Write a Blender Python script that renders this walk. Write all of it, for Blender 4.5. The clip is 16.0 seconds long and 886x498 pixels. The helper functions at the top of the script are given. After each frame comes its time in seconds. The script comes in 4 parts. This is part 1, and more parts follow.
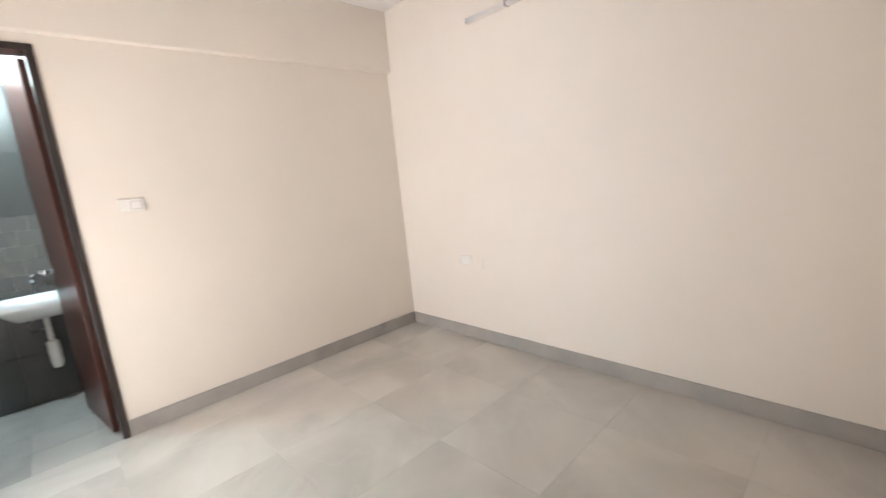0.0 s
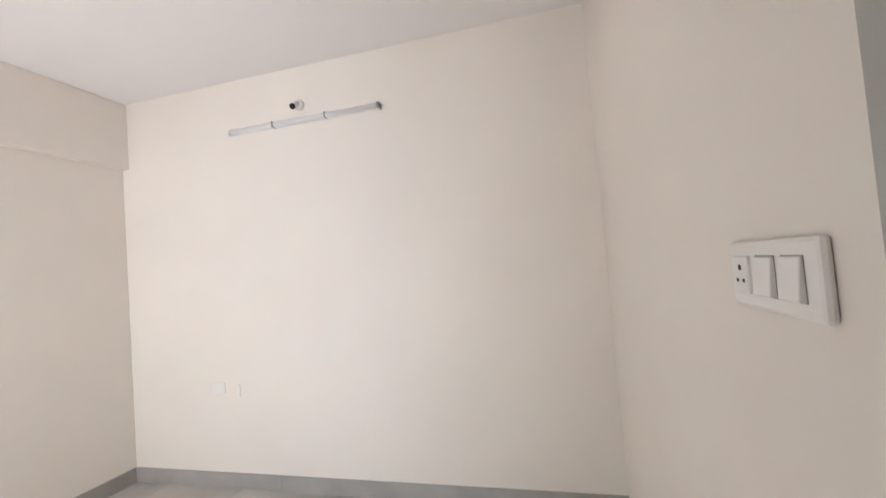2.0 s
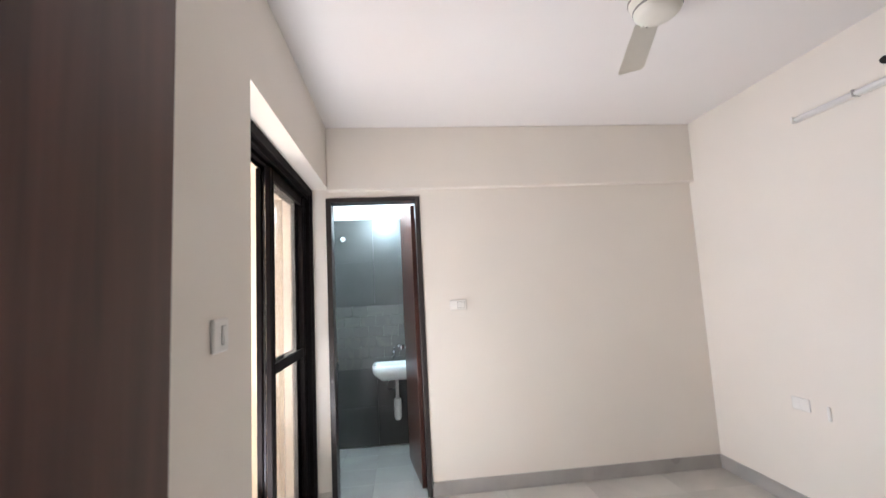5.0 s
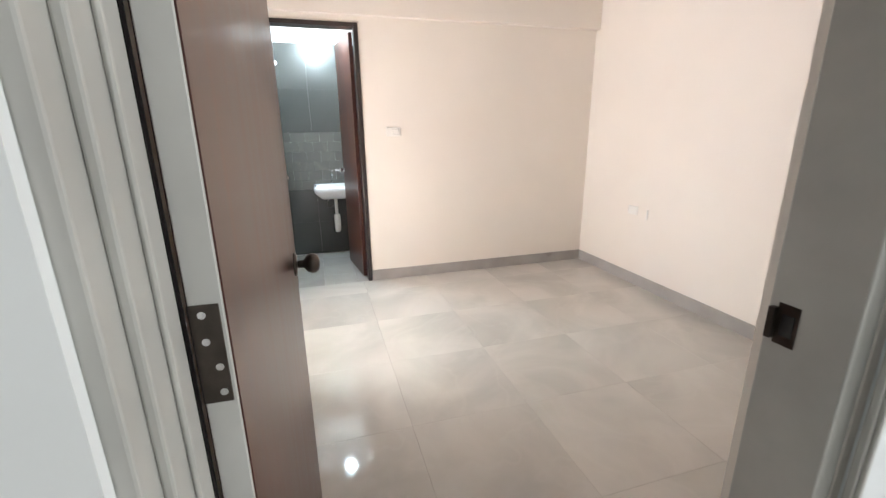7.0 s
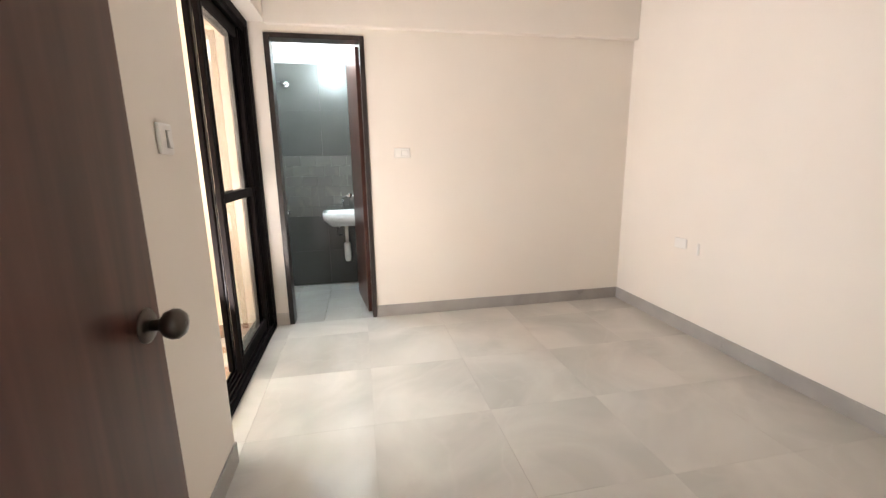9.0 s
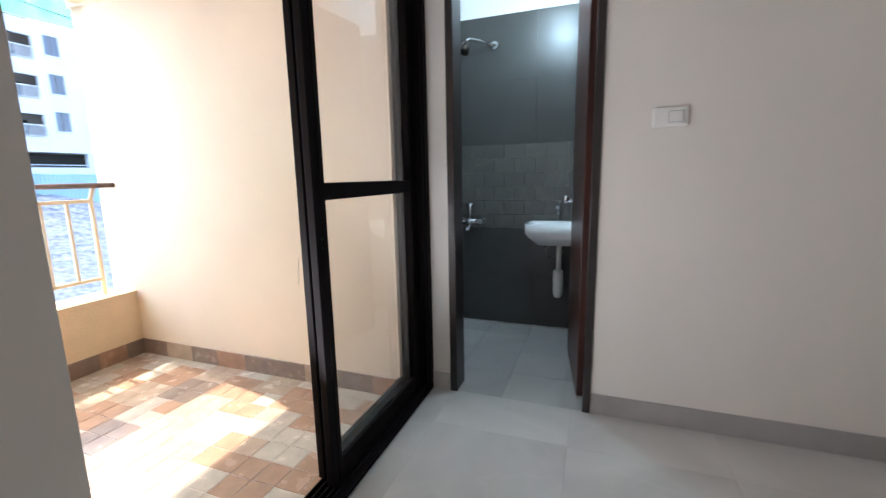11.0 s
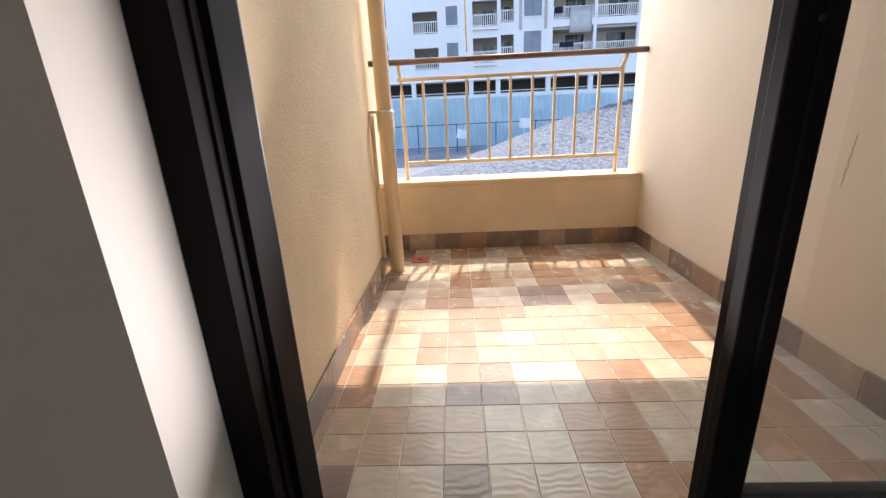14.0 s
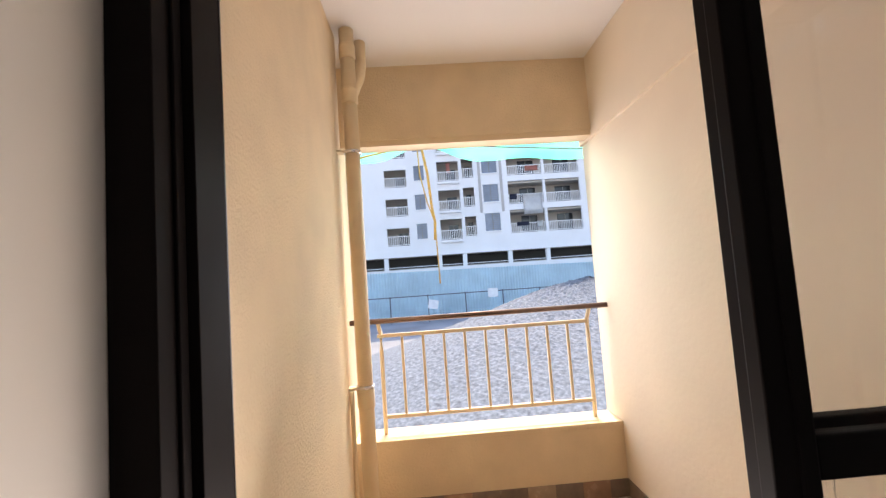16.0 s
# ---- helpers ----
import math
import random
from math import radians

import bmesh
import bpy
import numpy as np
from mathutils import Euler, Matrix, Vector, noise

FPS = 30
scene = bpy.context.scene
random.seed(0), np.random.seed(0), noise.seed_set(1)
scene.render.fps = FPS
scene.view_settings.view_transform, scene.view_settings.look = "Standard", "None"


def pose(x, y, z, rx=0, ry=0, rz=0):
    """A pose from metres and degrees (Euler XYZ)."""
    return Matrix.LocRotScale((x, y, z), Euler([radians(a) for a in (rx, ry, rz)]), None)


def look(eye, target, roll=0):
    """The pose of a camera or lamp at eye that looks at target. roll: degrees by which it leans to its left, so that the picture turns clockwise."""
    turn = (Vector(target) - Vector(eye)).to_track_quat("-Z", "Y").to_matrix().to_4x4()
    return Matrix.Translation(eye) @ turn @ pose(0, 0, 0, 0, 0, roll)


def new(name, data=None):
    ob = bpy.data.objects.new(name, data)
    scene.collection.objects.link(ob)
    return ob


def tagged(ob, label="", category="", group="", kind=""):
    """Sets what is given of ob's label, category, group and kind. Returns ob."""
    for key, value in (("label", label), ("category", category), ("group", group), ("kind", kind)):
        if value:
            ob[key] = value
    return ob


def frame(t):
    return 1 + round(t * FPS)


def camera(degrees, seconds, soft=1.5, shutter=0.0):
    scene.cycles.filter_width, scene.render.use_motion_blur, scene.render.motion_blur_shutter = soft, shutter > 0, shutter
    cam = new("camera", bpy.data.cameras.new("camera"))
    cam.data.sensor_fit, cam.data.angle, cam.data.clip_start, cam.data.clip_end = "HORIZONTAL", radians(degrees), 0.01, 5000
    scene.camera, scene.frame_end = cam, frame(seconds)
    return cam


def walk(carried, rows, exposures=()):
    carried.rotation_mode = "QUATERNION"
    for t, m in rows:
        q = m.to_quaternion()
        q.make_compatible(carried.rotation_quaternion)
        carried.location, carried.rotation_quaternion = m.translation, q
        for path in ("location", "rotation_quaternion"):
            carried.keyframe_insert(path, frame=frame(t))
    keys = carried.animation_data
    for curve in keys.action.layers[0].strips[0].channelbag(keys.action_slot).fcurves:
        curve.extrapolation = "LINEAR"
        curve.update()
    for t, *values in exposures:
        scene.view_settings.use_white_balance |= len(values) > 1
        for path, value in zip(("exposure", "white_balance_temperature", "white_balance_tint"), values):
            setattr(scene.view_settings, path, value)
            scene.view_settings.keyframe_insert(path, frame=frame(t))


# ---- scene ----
cam = camera(93.4, 16.0, 1.3, 0.25)
PATH = [
    (0, (0.549, 0.195, 1.336), (1.896, 1.633, 0.99), -5.8),
    (0.5, (0.570, 0.190, 1.290), (2.241, 1.188, 0.831), -6.2),
    (1, (0.590, 0.186, 1.248), (2.414, 0.858, 0.777), -6.0),
    (1.5, (0.560, 0.212, 1.298), (2.480, 0.722, 1.072), -4.8),
    (2, (0.562, 0.208, 1.352), (2.494, 0.714, 1.435), -4.5),
    (2.5, (0.611, 0.203, 1.394), (2.46, 0.883, 1.778), -4.5),
    (3, (0.602, 0.235, 1.432), (2.275, 1.203, 1.979), -5.0),
    (3.5, (0.598, 0.232, 1.465), (1.949, 1.574, 2.09), -4.8),
    (4, (0.583, 0.217, 1.482), (1.477, 1.903, 2.083), -4.0),
    (4.5, (0.561, 0.168, 1.463), (1.016, 2.058, 1.932), -3.5),
    (5, (0.517, 0.055, 1.441), (0.724, 2.033, 1.65), -3.0),
    (5.2, (0.488, -0.014, 1.424), (0.655, 1.977, 1.517), -2.7),
    (7.3, (0.240, -0.580, 1.331), (0.883, 1.227, 0.778), -0.5),
    (7.5, (0.223, -0.585, 1.328), (0.926, 1.209, 0.791), -0.6),
    (8, (0.255, -0.545, 1.327), (0.987, 1.243, 0.812), -0.8),
    (8.2, (0.329, -0.509, 1.341), (1.01, 1.304, 0.845), -0.8),
    (10.3, (0.713, 0.705, 1.112), (0.541, 2.676, 0.786), -1.6),
    (10.5, (0.692, 0.851, 1.109), (0.415, 2.805, 0.782), -1.7),
    (11, (0.678, 1.240, 1.124), (-0.008, 3.087, 0.784), -1.1),
    (11.5, (0.596, 1.546, 1.144), (-0.594, 3.102, 0.740), -1.6),
    (12, (0.467, 1.770, 1.126), (-1.143, 2.875, 0.694), -0.6),
    (12.5, (0.320, 1.851, 1.115), (-1.512, 2.474, 0.607), -1.2),
    (13, (0.306, 1.872, 0.990), (-1.610, 2.105, 0.442), -1.9),
    (13.5, (0.373, 1.929, 0.812), (-1.529, 1.922, 0.152), -2.5),
    (14, (0.400, 1.937, 0.812), (-1.520, 1.854, 0.196), -2.8),
    (14.5, (0.385, 1.942, 0.930), (-1.584, 1.821, 0.558), -2.8),
    (15, (0.364, 1.927, 1.085), (-1.632, 1.820, 0.965), -2.6),
    (15.5, (0.353, 1.928, 1.250), (-1.643, 1.873, 1.332), -2.9),
    (16, (0.363, 1.921, 1.345), (-1.627, 2.013, 1.485), -4.0),
]
EXPOSURES = [(0, 3.7, 6800, 12), (1.5, 3.75, 6300, 10), (2.5, 3.6, 6300, 10), (3.5, 3.35, 6300, 11), (5.2, 3.55, 6300, 12), (7.3, 3.8, 7000, 14), (8.2, 3.75, 7300, 14), (10.3, 3.1, 6500, 14), (11, 2.45, 6000, 11), (11.5, 2.2, 6100, 12), (12, 1.75, 7000, 17), (14, 1.6, 6700, 15), (15, 1.6, 6700, 14), (16, 1.7, 7300, 17)]
walk(cam, [(t, look(eye, target, roll)) for t, eye, target, roll in PATH], EXPOSURES)

# ---- light ----
world = bpy.data.worlds.new("world")
scene.world = world
world.use_nodes = True
wn = world.node_tree
sky = wn.nodes.new("ShaderNodeTexSky")
sky.sky_type = "NISHITA"
sky.sun_disc = False
SUN = Vector((1.0, -0.15, -1.4)).normalized()
sky.sun_elevation = math.asin(-SUN.z)
sky.sun_rotation = math.atan2(-SUN.x, -SUN.y)
sky.dust_density = 2.0
wn.links.new(sky.outputs[0], wn.nodes["Background"].inputs[0])
wn.nodes["Background"].inputs[1].default_value = 0.15
sun_data = bpy.data.lights.new("sun", "SUN")
sun_data.energy, sun_data.angle, sun_data.color = 2.2, radians(0.6), (1.0, 0.85, 0.67)
sun = new("sun", sun_data)
sun.rotation_mode = "QUATERNION"
sun.rotation_quaternion = SUN.to_track_quat("-Z", "Y")


def area(name, m, w, h, power, color):
    data = bpy.data.lights.new(name, "AREA")
    data.shape, data.size, data.size_y, data.energy, data.color = "RECTANGLE", w, h, power, color
    ob = new(name, data)
    ob.matrix_world = m
    return ob


# added area lamp: more sky light in the balcony's opening
area("balcony_sky_light", look((-2.40, 2.27, 1.35), (0, 2.27, 1.0)), 1.4, 1.6, 4.6, (0.90, 0.93, 1.0))
# added fill in the doorway for light bounced up off the sunlit balcony floor
area("balcony_bounce_fill", look((-0.30, 2.02, 0.55), (0.50, 2.02, 1.40)), 0.56, 0.85, 2.9, (0.97, 0.96, 1.0))
# added fill for the hall, set at a made-up window out of view
area("hall_fill_light", look((2.96, -1.6, 1.5), (-1.5, -1.2, 1.2)), 1.3, 1.3, 4.5, (0.84, 0.94, 1.0))
lamp_data = bpy.data.lights.new("bath_bulb_light", "POINT")
lamp_data.energy, lamp_data.color, lamp_data.shadow_soft_size = 4.8, (0.62, 0.86, 1.0), 0.04
lamp = new("bath_bulb_light", lamp_data)
lamp.location = (0.35, 3.47, 2.30)


# ---- materials ----
def mat(name, color, rough=0.6, metal=0.0, vary=0.06, scale=3.0, bump=0.0, bump_scale=80.0, second=None, coat=0.0, spec=0.5):
    m = bpy.data.materials.new(name)
    m.use_nodes = True
    nt = m.node_tree
    b = nt.nodes["Principled BSDF"]
    b.inputs["Roughness"].default_value, b.inputs["Metallic"].default_value = rough, metal
    b.inputs["Coat Weight"].default_value = coat
    b.inputs["Specular IOR Level"].default_value = spec
    tc = nt.nodes.new("ShaderNodeTexCoord")
    n = nt.nodes.new("ShaderNodeTexNoise")
    n.inputs["Scale"].default_value, n.inputs["Detail"].default_value = scale, 6.0
    nt.links.new(tc.outputs["Object"], n.inputs["Vector"])
    ramp = nt.nodes.new("ShaderNodeValToRGB")
    a = second or tuple(c * (1 - vary) for c in color)
    z = color if second else tuple(min(1, c * (1 + vary)) for c in color)
    ramp.color_ramp.elements[0].position, ramp.color_ramp.elements[1].position = 0.32, 0.68
    ramp.color_ramp.elements[0].color, ramp.color_ramp.elements[1].color = (*a, 1), (*z, 1)
    nt.links.new(n.outputs["Fac"], ramp.inputs["Fac"])
    nt.links.new(ramp.outputs["Color"], b.inputs["Base Color"])
    rr = nt.nodes.new("ShaderNodeMapRange")
    rr.inputs["To Min"].default_value, rr.inputs["To Max"].default_value = max(0.02, rough * 0.8), min(1, rough * 1.2)
    nt.links.new(n.outputs["Fac"], rr.inputs["Value"])
    nt.links.new(rr.outputs["Result"], b.inputs["Roughness"])
    if bump:
        f = nt.nodes.new("ShaderNodeTexNoise")
        f.inputs["Scale"].default_value, f.inputs["Detail"].default_value = bump_scale, 4.0
        nt.links.new(tc.outputs["Object"], f.inputs["Vector"])
        bp = nt.nodes.new("ShaderNodeBump")
        bp.inputs["Strength"].default_value, bp.inputs["Distance"].default_value = bump, 0.004
        nt.links.new(f.outputs["Fac"], bp.inputs["Height"])
        nt.links.new(bp.outputs["Normal"], b.inputs["Normal"])
    return m


def wood(name, dark, light, rough=0.35, axis="Z"):
    """Straight grain along one axis."""
    m = mat(name, light, rough, bump=0.0, spec=0.4)
    nt = m.node_tree
    n = [x for x in nt.nodes if x.type == "TEX_NOISE"][0]
    tc = [x for x in nt.nodes if x.type == "TEX_COORD"][0]
    mp = nt.nodes.new("ShaderNodeMapping")
    mp.inputs["Scale"].default_value = (14, 14, 0.7) if axis == "Z" else (0.7, 14, 14)
    nt.links.new(tc.outputs["Object"], mp.inputs["Vector"])
    nt.links.new(mp.outputs["Vector"], n.inputs["Vector"])
    n.inputs["Scale"].default_value, n.inputs["Detail"].default_value, n.inputs["Distortion"].default_value = 1.5, 9, 0.6
    r = [x for x in nt.nodes if x.type == "VALTORGB"][0]
    r.color_ramp.elements[0].color, r.color_ramp.elements[1].color = (*dark, 1), (*light, 1)
    return m


def stone_tile(name, base, vein, rough):
    """Polished tile with soft clouds and thin veins, shifted from tile to tile."""
    m = bpy.data.materials.new(name)
    m.use_nodes = True
    nt = m.node_tree
    b = nt.nodes["Principled BSDF"]
    b.inputs["Roughness"].default_value = rough
    tc, oi = nt.nodes.new("ShaderNodeTexCoord"), nt.nodes.new("ShaderNodeObjectInfo")
    mul = nt.nodes.new("ShaderNodeVectorMath")
    mul.operation = "SCALE"
    mul.inputs[0].default_value = (7.0, 13.0, 3.0)
    nt.links.new(oi.outputs["Random"], mul.inputs["Scale"])
    add = nt.nodes.new("ShaderNodeVectorMath")
    nt.links.new(tc.outputs["Object"], add.inputs[0])
    nt.links.new(mul.outputs[0], add.inputs[1])
    n1 = nt.nodes.new("ShaderNodeTexNoise")
    n1.inputs["Scale"].default_value, n1.inputs["Detail"].default_value, n1.inputs["Distortion"].default_value = 1.6, 4, 0.8
    nt.links.new(add.outputs[0], n1.inputs["Vector"])
    r1 = nt.nodes.new("ShaderNodeValToRGB")
    r1.color_ramp.elements[0].position, r1.color_ramp.elements[1].position = 0.3, 0.7
    r1.color_ramp.elements[0].color = (*[c * 0.84 for c in base], 1)
    r1.color_ramp.elements[1].color = (*[min(1, c * 1.1) for c in base], 1)
    nt.links.new(n1.outputs["Fac"], r1.inputs["Fac"])
    n2 = nt.nodes.new("ShaderNodeTexNoise")
    n2.inputs["Scale"].default_value, n2.inputs["Detail"].default_value, n2.inputs["Distortion"].default_value = 0.9, 3, 1.2
    nt.links.new(add.outputs[0], n2.inputs["Vector"])
    r2 = nt.nodes.new("ShaderNodeValToRGB")
    e = r2.color_ramp.elements
    e[0].position, e[0].color = 0.485, (0, 0, 0, 1)
    e[1].position, e[1].color = 0.515, (0, 0, 0, 1)
    mid = e.new(0.5)
    mid.color = (0.14, 0.14, 0.14, 1)
    nt.links.new(n2.outputs["Fac"], r2.inputs["Fac"])
    mix = nt.nodes.new("ShaderNodeMix")
    mix.data_type = "RGBA"
    mix.inputs["B"].default_value = (*vein, 1)
    nt.links.new(r2.outputs["Color"], mix.inputs["Factor"])
    nt.links.new(r1.outputs["Color"], mix.inputs["A"])
    nt.links.new(mix.outputs["Result"], b.inputs["Base Color"])
    n3 = nt.nodes.new("ShaderNodeTexNoise")
    n3.inputs["Scale"].default_value = 1.2
    nt.links.new(tc.outputs["Object"], n3.inputs["Vector"])
    mr = nt.nodes.new("ShaderNodeMapRange")
    mr.inputs["To Min"].default_value, mr.inputs["To Max"].default_value = rough * 0.7, rough * 1.4
    nt.links.new(n3.outputs["Fac"], mr.inputs["Value"])
    nt.links.new(mr.outputs["Result"], b.inputs["Roughness"])
    return m


def ripple_tile(name, color):
    """Glazed tile with a wavy wood-like relief that differs from tile to tile."""
    m = mat(name, color, 0.26, vary=0.13, scale=14)
    nt = m.node_tree
    b = nt.nodes["Principled BSDF"]
    tc = [x for x in nt.nodes if x.type == "TEX_COORD"][0]
    n = [x for x in nt.nodes if x.type == "TEX_NOISE"][0]
    oi, mul, add = nt.nodes.new("ShaderNodeObjectInfo"), nt.nodes.new("ShaderNodeVectorMath"), nt.nodes.new("ShaderNodeVectorMath")
    mul.operation = "SCALE"
    mul.inputs[0].default_value = (5.0, 9.0, 2.0)
    nt.links.new(oi.outputs["Random"], mul.inputs["Scale"])
    nt.links.new(tc.outputs["Object"], add.inputs[0])
    nt.links.new(mul.outputs[0], add.inputs[1])
    nt.links.new(add.outputs[0], n.inputs["Vector"])
    w = nt.nodes.new("ShaderNodeTexWave")
    w.bands_direction = "X"
    w.inputs["Scale"].default_value, w.inputs["Distortion"].default_value = 13.0, 14.0
    w.inputs["Detail"].default_value, w.inputs["Detail Scale"].default_value = 2.0, 0.7
    nt.links.new(add.outputs[0], w.inputs["Vector"])
    bp = nt.nodes.new("ShaderNodeBump")
    bp.inputs["Strength"].default_value, bp.inputs["Distance"].default_value = 0.11, 0.003
    nt.links.new(w.outputs["Fac"], bp.inputs["Height"])
    nt.links.new(bp.outputs["Normal"], b.inputs["Normal"])
    return m


def glass(name):
    m = bpy.data.materials.new(name)
    m.use_nodes = True
    b = m.node_tree.nodes["Principled BSDF"]
    b.inputs["Base Color"].default_value = (0.99, 0.99, 0.99, 1)
    b.inputs["Transmission Weight"].default_value, b.inputs["Roughness"].default_value, b.inputs["IOR"].default_value = 1.0, 0.0, 1.45
    return m


def woven(name, color, cover):
    """Open weave: a fixed share of the light passes."""
    m = mat(name, color, 0.9)
    nt = m.node_tree
    t, mx = nt.nodes.new("ShaderNodeBsdfTransparent"), nt.nodes.new("ShaderNodeMixShader")
    mx.inputs[0].default_value = cover
    nt.links.new(t.outputs[0], mx.inputs[1])
    nt.links.new(nt.nodes["Principled BSDF"].outputs[0], mx.inputs[2])
    nt.links.new(mx.outputs[0], nt.nodes["Material Output"].inputs["Surface"])
    return m


def glow(name, color, strength):
    m = mat(name, (0.9, 0.9, 0.9), 0.4)
    b = m.node_tree.nodes["Principled BSDF"]
    b.inputs["Emission Color"].default_value, b.inputs["Emission Strength"].default_value = (*color, 1), strength
    return m


M_WALL = mat("cream_wall_paint", (0.80, 0.745, 0.675), 0.55, vary=0.025, scale=1.3, bump=0.12, bump_scale=45)
M_OUT = mat("exterior_cream_paint", (0.79, 0.63, 0.43), 0.8, vary=0.08, scale=3.0, bump=1.0, bump_scale=95)
M_OUTSMOOTH = mat("balcony_cream_paint", (0.80, 0.68, 0.54), 0.7, vary=0.05, scale=1.6, bump=0.3, bump_scale=40)
M_CEIL = mat("white_ceiling_paint", (0.83, 0.80, 0.79), 0.7, vary=0.02, scale=1.0, bump=0.1, bump_scale=50)
M_FLOOR = stone_tile("polished_beige_tile", (0.55, 0.525, 0.485), (0.64, 0.62, 0.58), 0.065)
M_GROUT = mat("grey_grout", (0.47, 0.44, 0.40), 0.8)
M_SKIRT = mat("grey_skirting_tile", (0.36, 0.34, 0.32), 0.3, vary=0.1, scale=5)
M_BLACK = mat("dark_brown_powder_coat", (0.008, 0.006, 0.006), 0.6, vary=0.15, scale=9, spec=0.07)
M_TRACK = mat("brushed_dark_track", (0.10, 0.10, 0.11), 0.3, metal=0.8)
M_GLASS = glass("clear_glass")
M_MESH = woven("grey_insect_mesh", (0.62, 0.60, 0.56), 0.06)
M_WOOD = wood("dark_walnut_laminate", (0.035, 0.012, 0.009), (0.095, 0.036, 0.026), 0.3)
M_WOODEDGE = mat("grey_primed_wood", (0.48, 0.47, 0.44), 0.5, vary=0.08, scale=6)
M_FRAME = mat("grey_granite_frame", (0.42, 0.41, 0.38), 0.4, vary=0.08, scale=8)
M_BATHFRAME = mat("dark_bath_frame", (0.03, 0.022, 0.02), 0.3, vary=0.2, scale=10)
M_HALL = mat("white_hall_paint", (0.78, 0.79, 0.78), 0.5, vary=0.03, scale=2)
M_HALLTILE = stone_tile("white_marble_tile", (0.78, 0.80, 0.81), (0.5, 0.52, 0.55), 0.12)
M_PLASTIC = mat("white_switch_plastic", (0.80, 0.78, 0.74), 0.3, vary=0.03, scale=10)
M_HOLE = mat("black_socket_hole", (0.01, 0.01, 0.01), 0.7)
M_FAN = mat("ivory_fan_enamel", (0.72, 0.69, 0.62), 0.35, vary=0.04, scale=6)
M_FANGREY = mat("grey_fan_trim", (0.25, 0.24, 0.22), 0.4)
M_CHROME = mat("chrome", (0.75, 0.76, 0.78), 0.12, metal=1.0)
M_BRONZE = mat("dark_bronze", (0.09, 0.075, 0.065), 0.3, metal=0.9, vary=0.3, scale=20)
M_CERAMIC = mat("white_ceramic", (0.85, 0.86, 0.86), 0.12, vary=0.02)
M_BATHTILE = mat("dark_grey_bath_tile", (0.066, 0.064, 0.060), 0.32, vary=0.07, scale=4.0, bump=0.05, bump_scale=25)
M_BAND = stone_tile("patterned_grey_tile", (0.125, 0.118, 0.108), (0.30, 0.25, 0.20), 0.35)
M_BATHFLOOR = stone_tile("matt_grey_floor_tile", (0.46, 0.44, 0.41), (0.42, 0.40, 0.38), 0.22)
M_PIPE = mat("cream_painted_pipe", (0.78, 0.62, 0.40), 0.45, vary=0.05, scale=7, bump=0.1)
M_RAIL = mat("cream_rail_paint", (0.74, 0.62, 0.44), 0.4, vary=0.06, scale=12)
M_HANDRAIL = mat("brown_handrail_steel", (0.16, 0.10, 0.08), 0.35, metal=0.5, vary=0.2, scale=10)
M_TILE = [ripple_tile("beige_balcony_tile", (0.50, 0.43, 0.35)), ripple_tile("peach_balcony_tile", (0.36, 0.225, 0.15)),
          ripple_tile("sand_balcony_tile", (0.43, 0.325, 0.24)), ripple_tile("brown_balcony_tile", (0.24, 0.18, 0.145))]
M_TGROUT = mat("pale_tile_joint", (0.62, 0.57, 0.52), 0.8)
M_NET = woven("green_safety_net", (0.06, 0.62, 0.40), 0.72)
nt = M_NET.node_tree
tl_net, add_net = nt.nodes.new("ShaderNodeBsdfTranslucent"), nt.nodes.new("ShaderNodeAddShader")
tl_net.inputs["Color"].default_value = (0.10, 0.80, 0.55, 1)
nt.links.new(nt.nodes["Principled BSDF"].outputs[0], add_net.inputs[0])
nt.links.new(tl_net.outputs[0], add_net.inputs[1])
nt.links.new(add_net.outputs[0], [x for x in nt.nodes if x.type == "MIX_SHADER"][0].inputs[2])
M_ROPE = mat("yellow_rope", (0.55, 0.38, 0.10), 0.8, vary=0.2, scale=40)
M_FACADE = mat("white_facade_paint", (0.88, 0.875, 0.87), 0.8, vary=0.03, scale=0.4)
# cream paint with the recesses' shade mixed into its colour
M_RECESS_SHADE = mat("shade_darkened_recess_cream", (0.48, 0.44, 0.39), 0.8, vary=0.06, scale=0.5)
M_DARKWIN = mat("dark_window_glass", (0.05, 0.055, 0.06), 0.1, vary=0.2, scale=1)
M_PILASTER = mat("warm_grey_pilaster_paint", (0.50, 0.47, 0.45), 0.8, vary=0.06, scale=0.5)
# near-black colour carries the shade inside the open parking level
M_PARK_SHADE = mat("painted_parking_shade", (0.045, 0.043, 0.04), 0.9, vary=0.2, scale=0.5)
M_BLUEWIN = mat("blue_grey_window_glass", (0.28, 0.33, 0.42), 0.12, vary=0.15, scale=1)
M_FENCE = mat("pale_blue_sheet_metal", (0.68, 0.86, 0.93), 0.5, vary=0.08, scale=0.6)
M_STEEL = mat("dark_steel_post", (0.12, 0.14, 0.17), 0.5)
M_GRAVEL = mat("blue_grey_gravel", (0.19, 0.245, 0.31), 0.9, second=(0.07, 0.095, 0.13), scale=9.0, bump=1.0, bump_scale=6)
M_EARTH = mat("pale_dusty_earth", (0.23, 0.26, 0.30), 0.95, vary=0.2, scale=0.3, bump=0.5, bump_scale=4)
M_CLOTH = mat("white_washing", (0.90, 0.90, 0.90), 0.9)
M_REDCLOTH = mat("faded_red_cloth", (0.62, 0.25, 0.20), 0.9)
M_DARKCLOTH = mat("dark_blue_cloth", (0.04, 0.05, 0.09), 0.9)
M_TERRA = mat("terracotta_drain_cover", (0.40, 0.10, 0.06), 0.6)
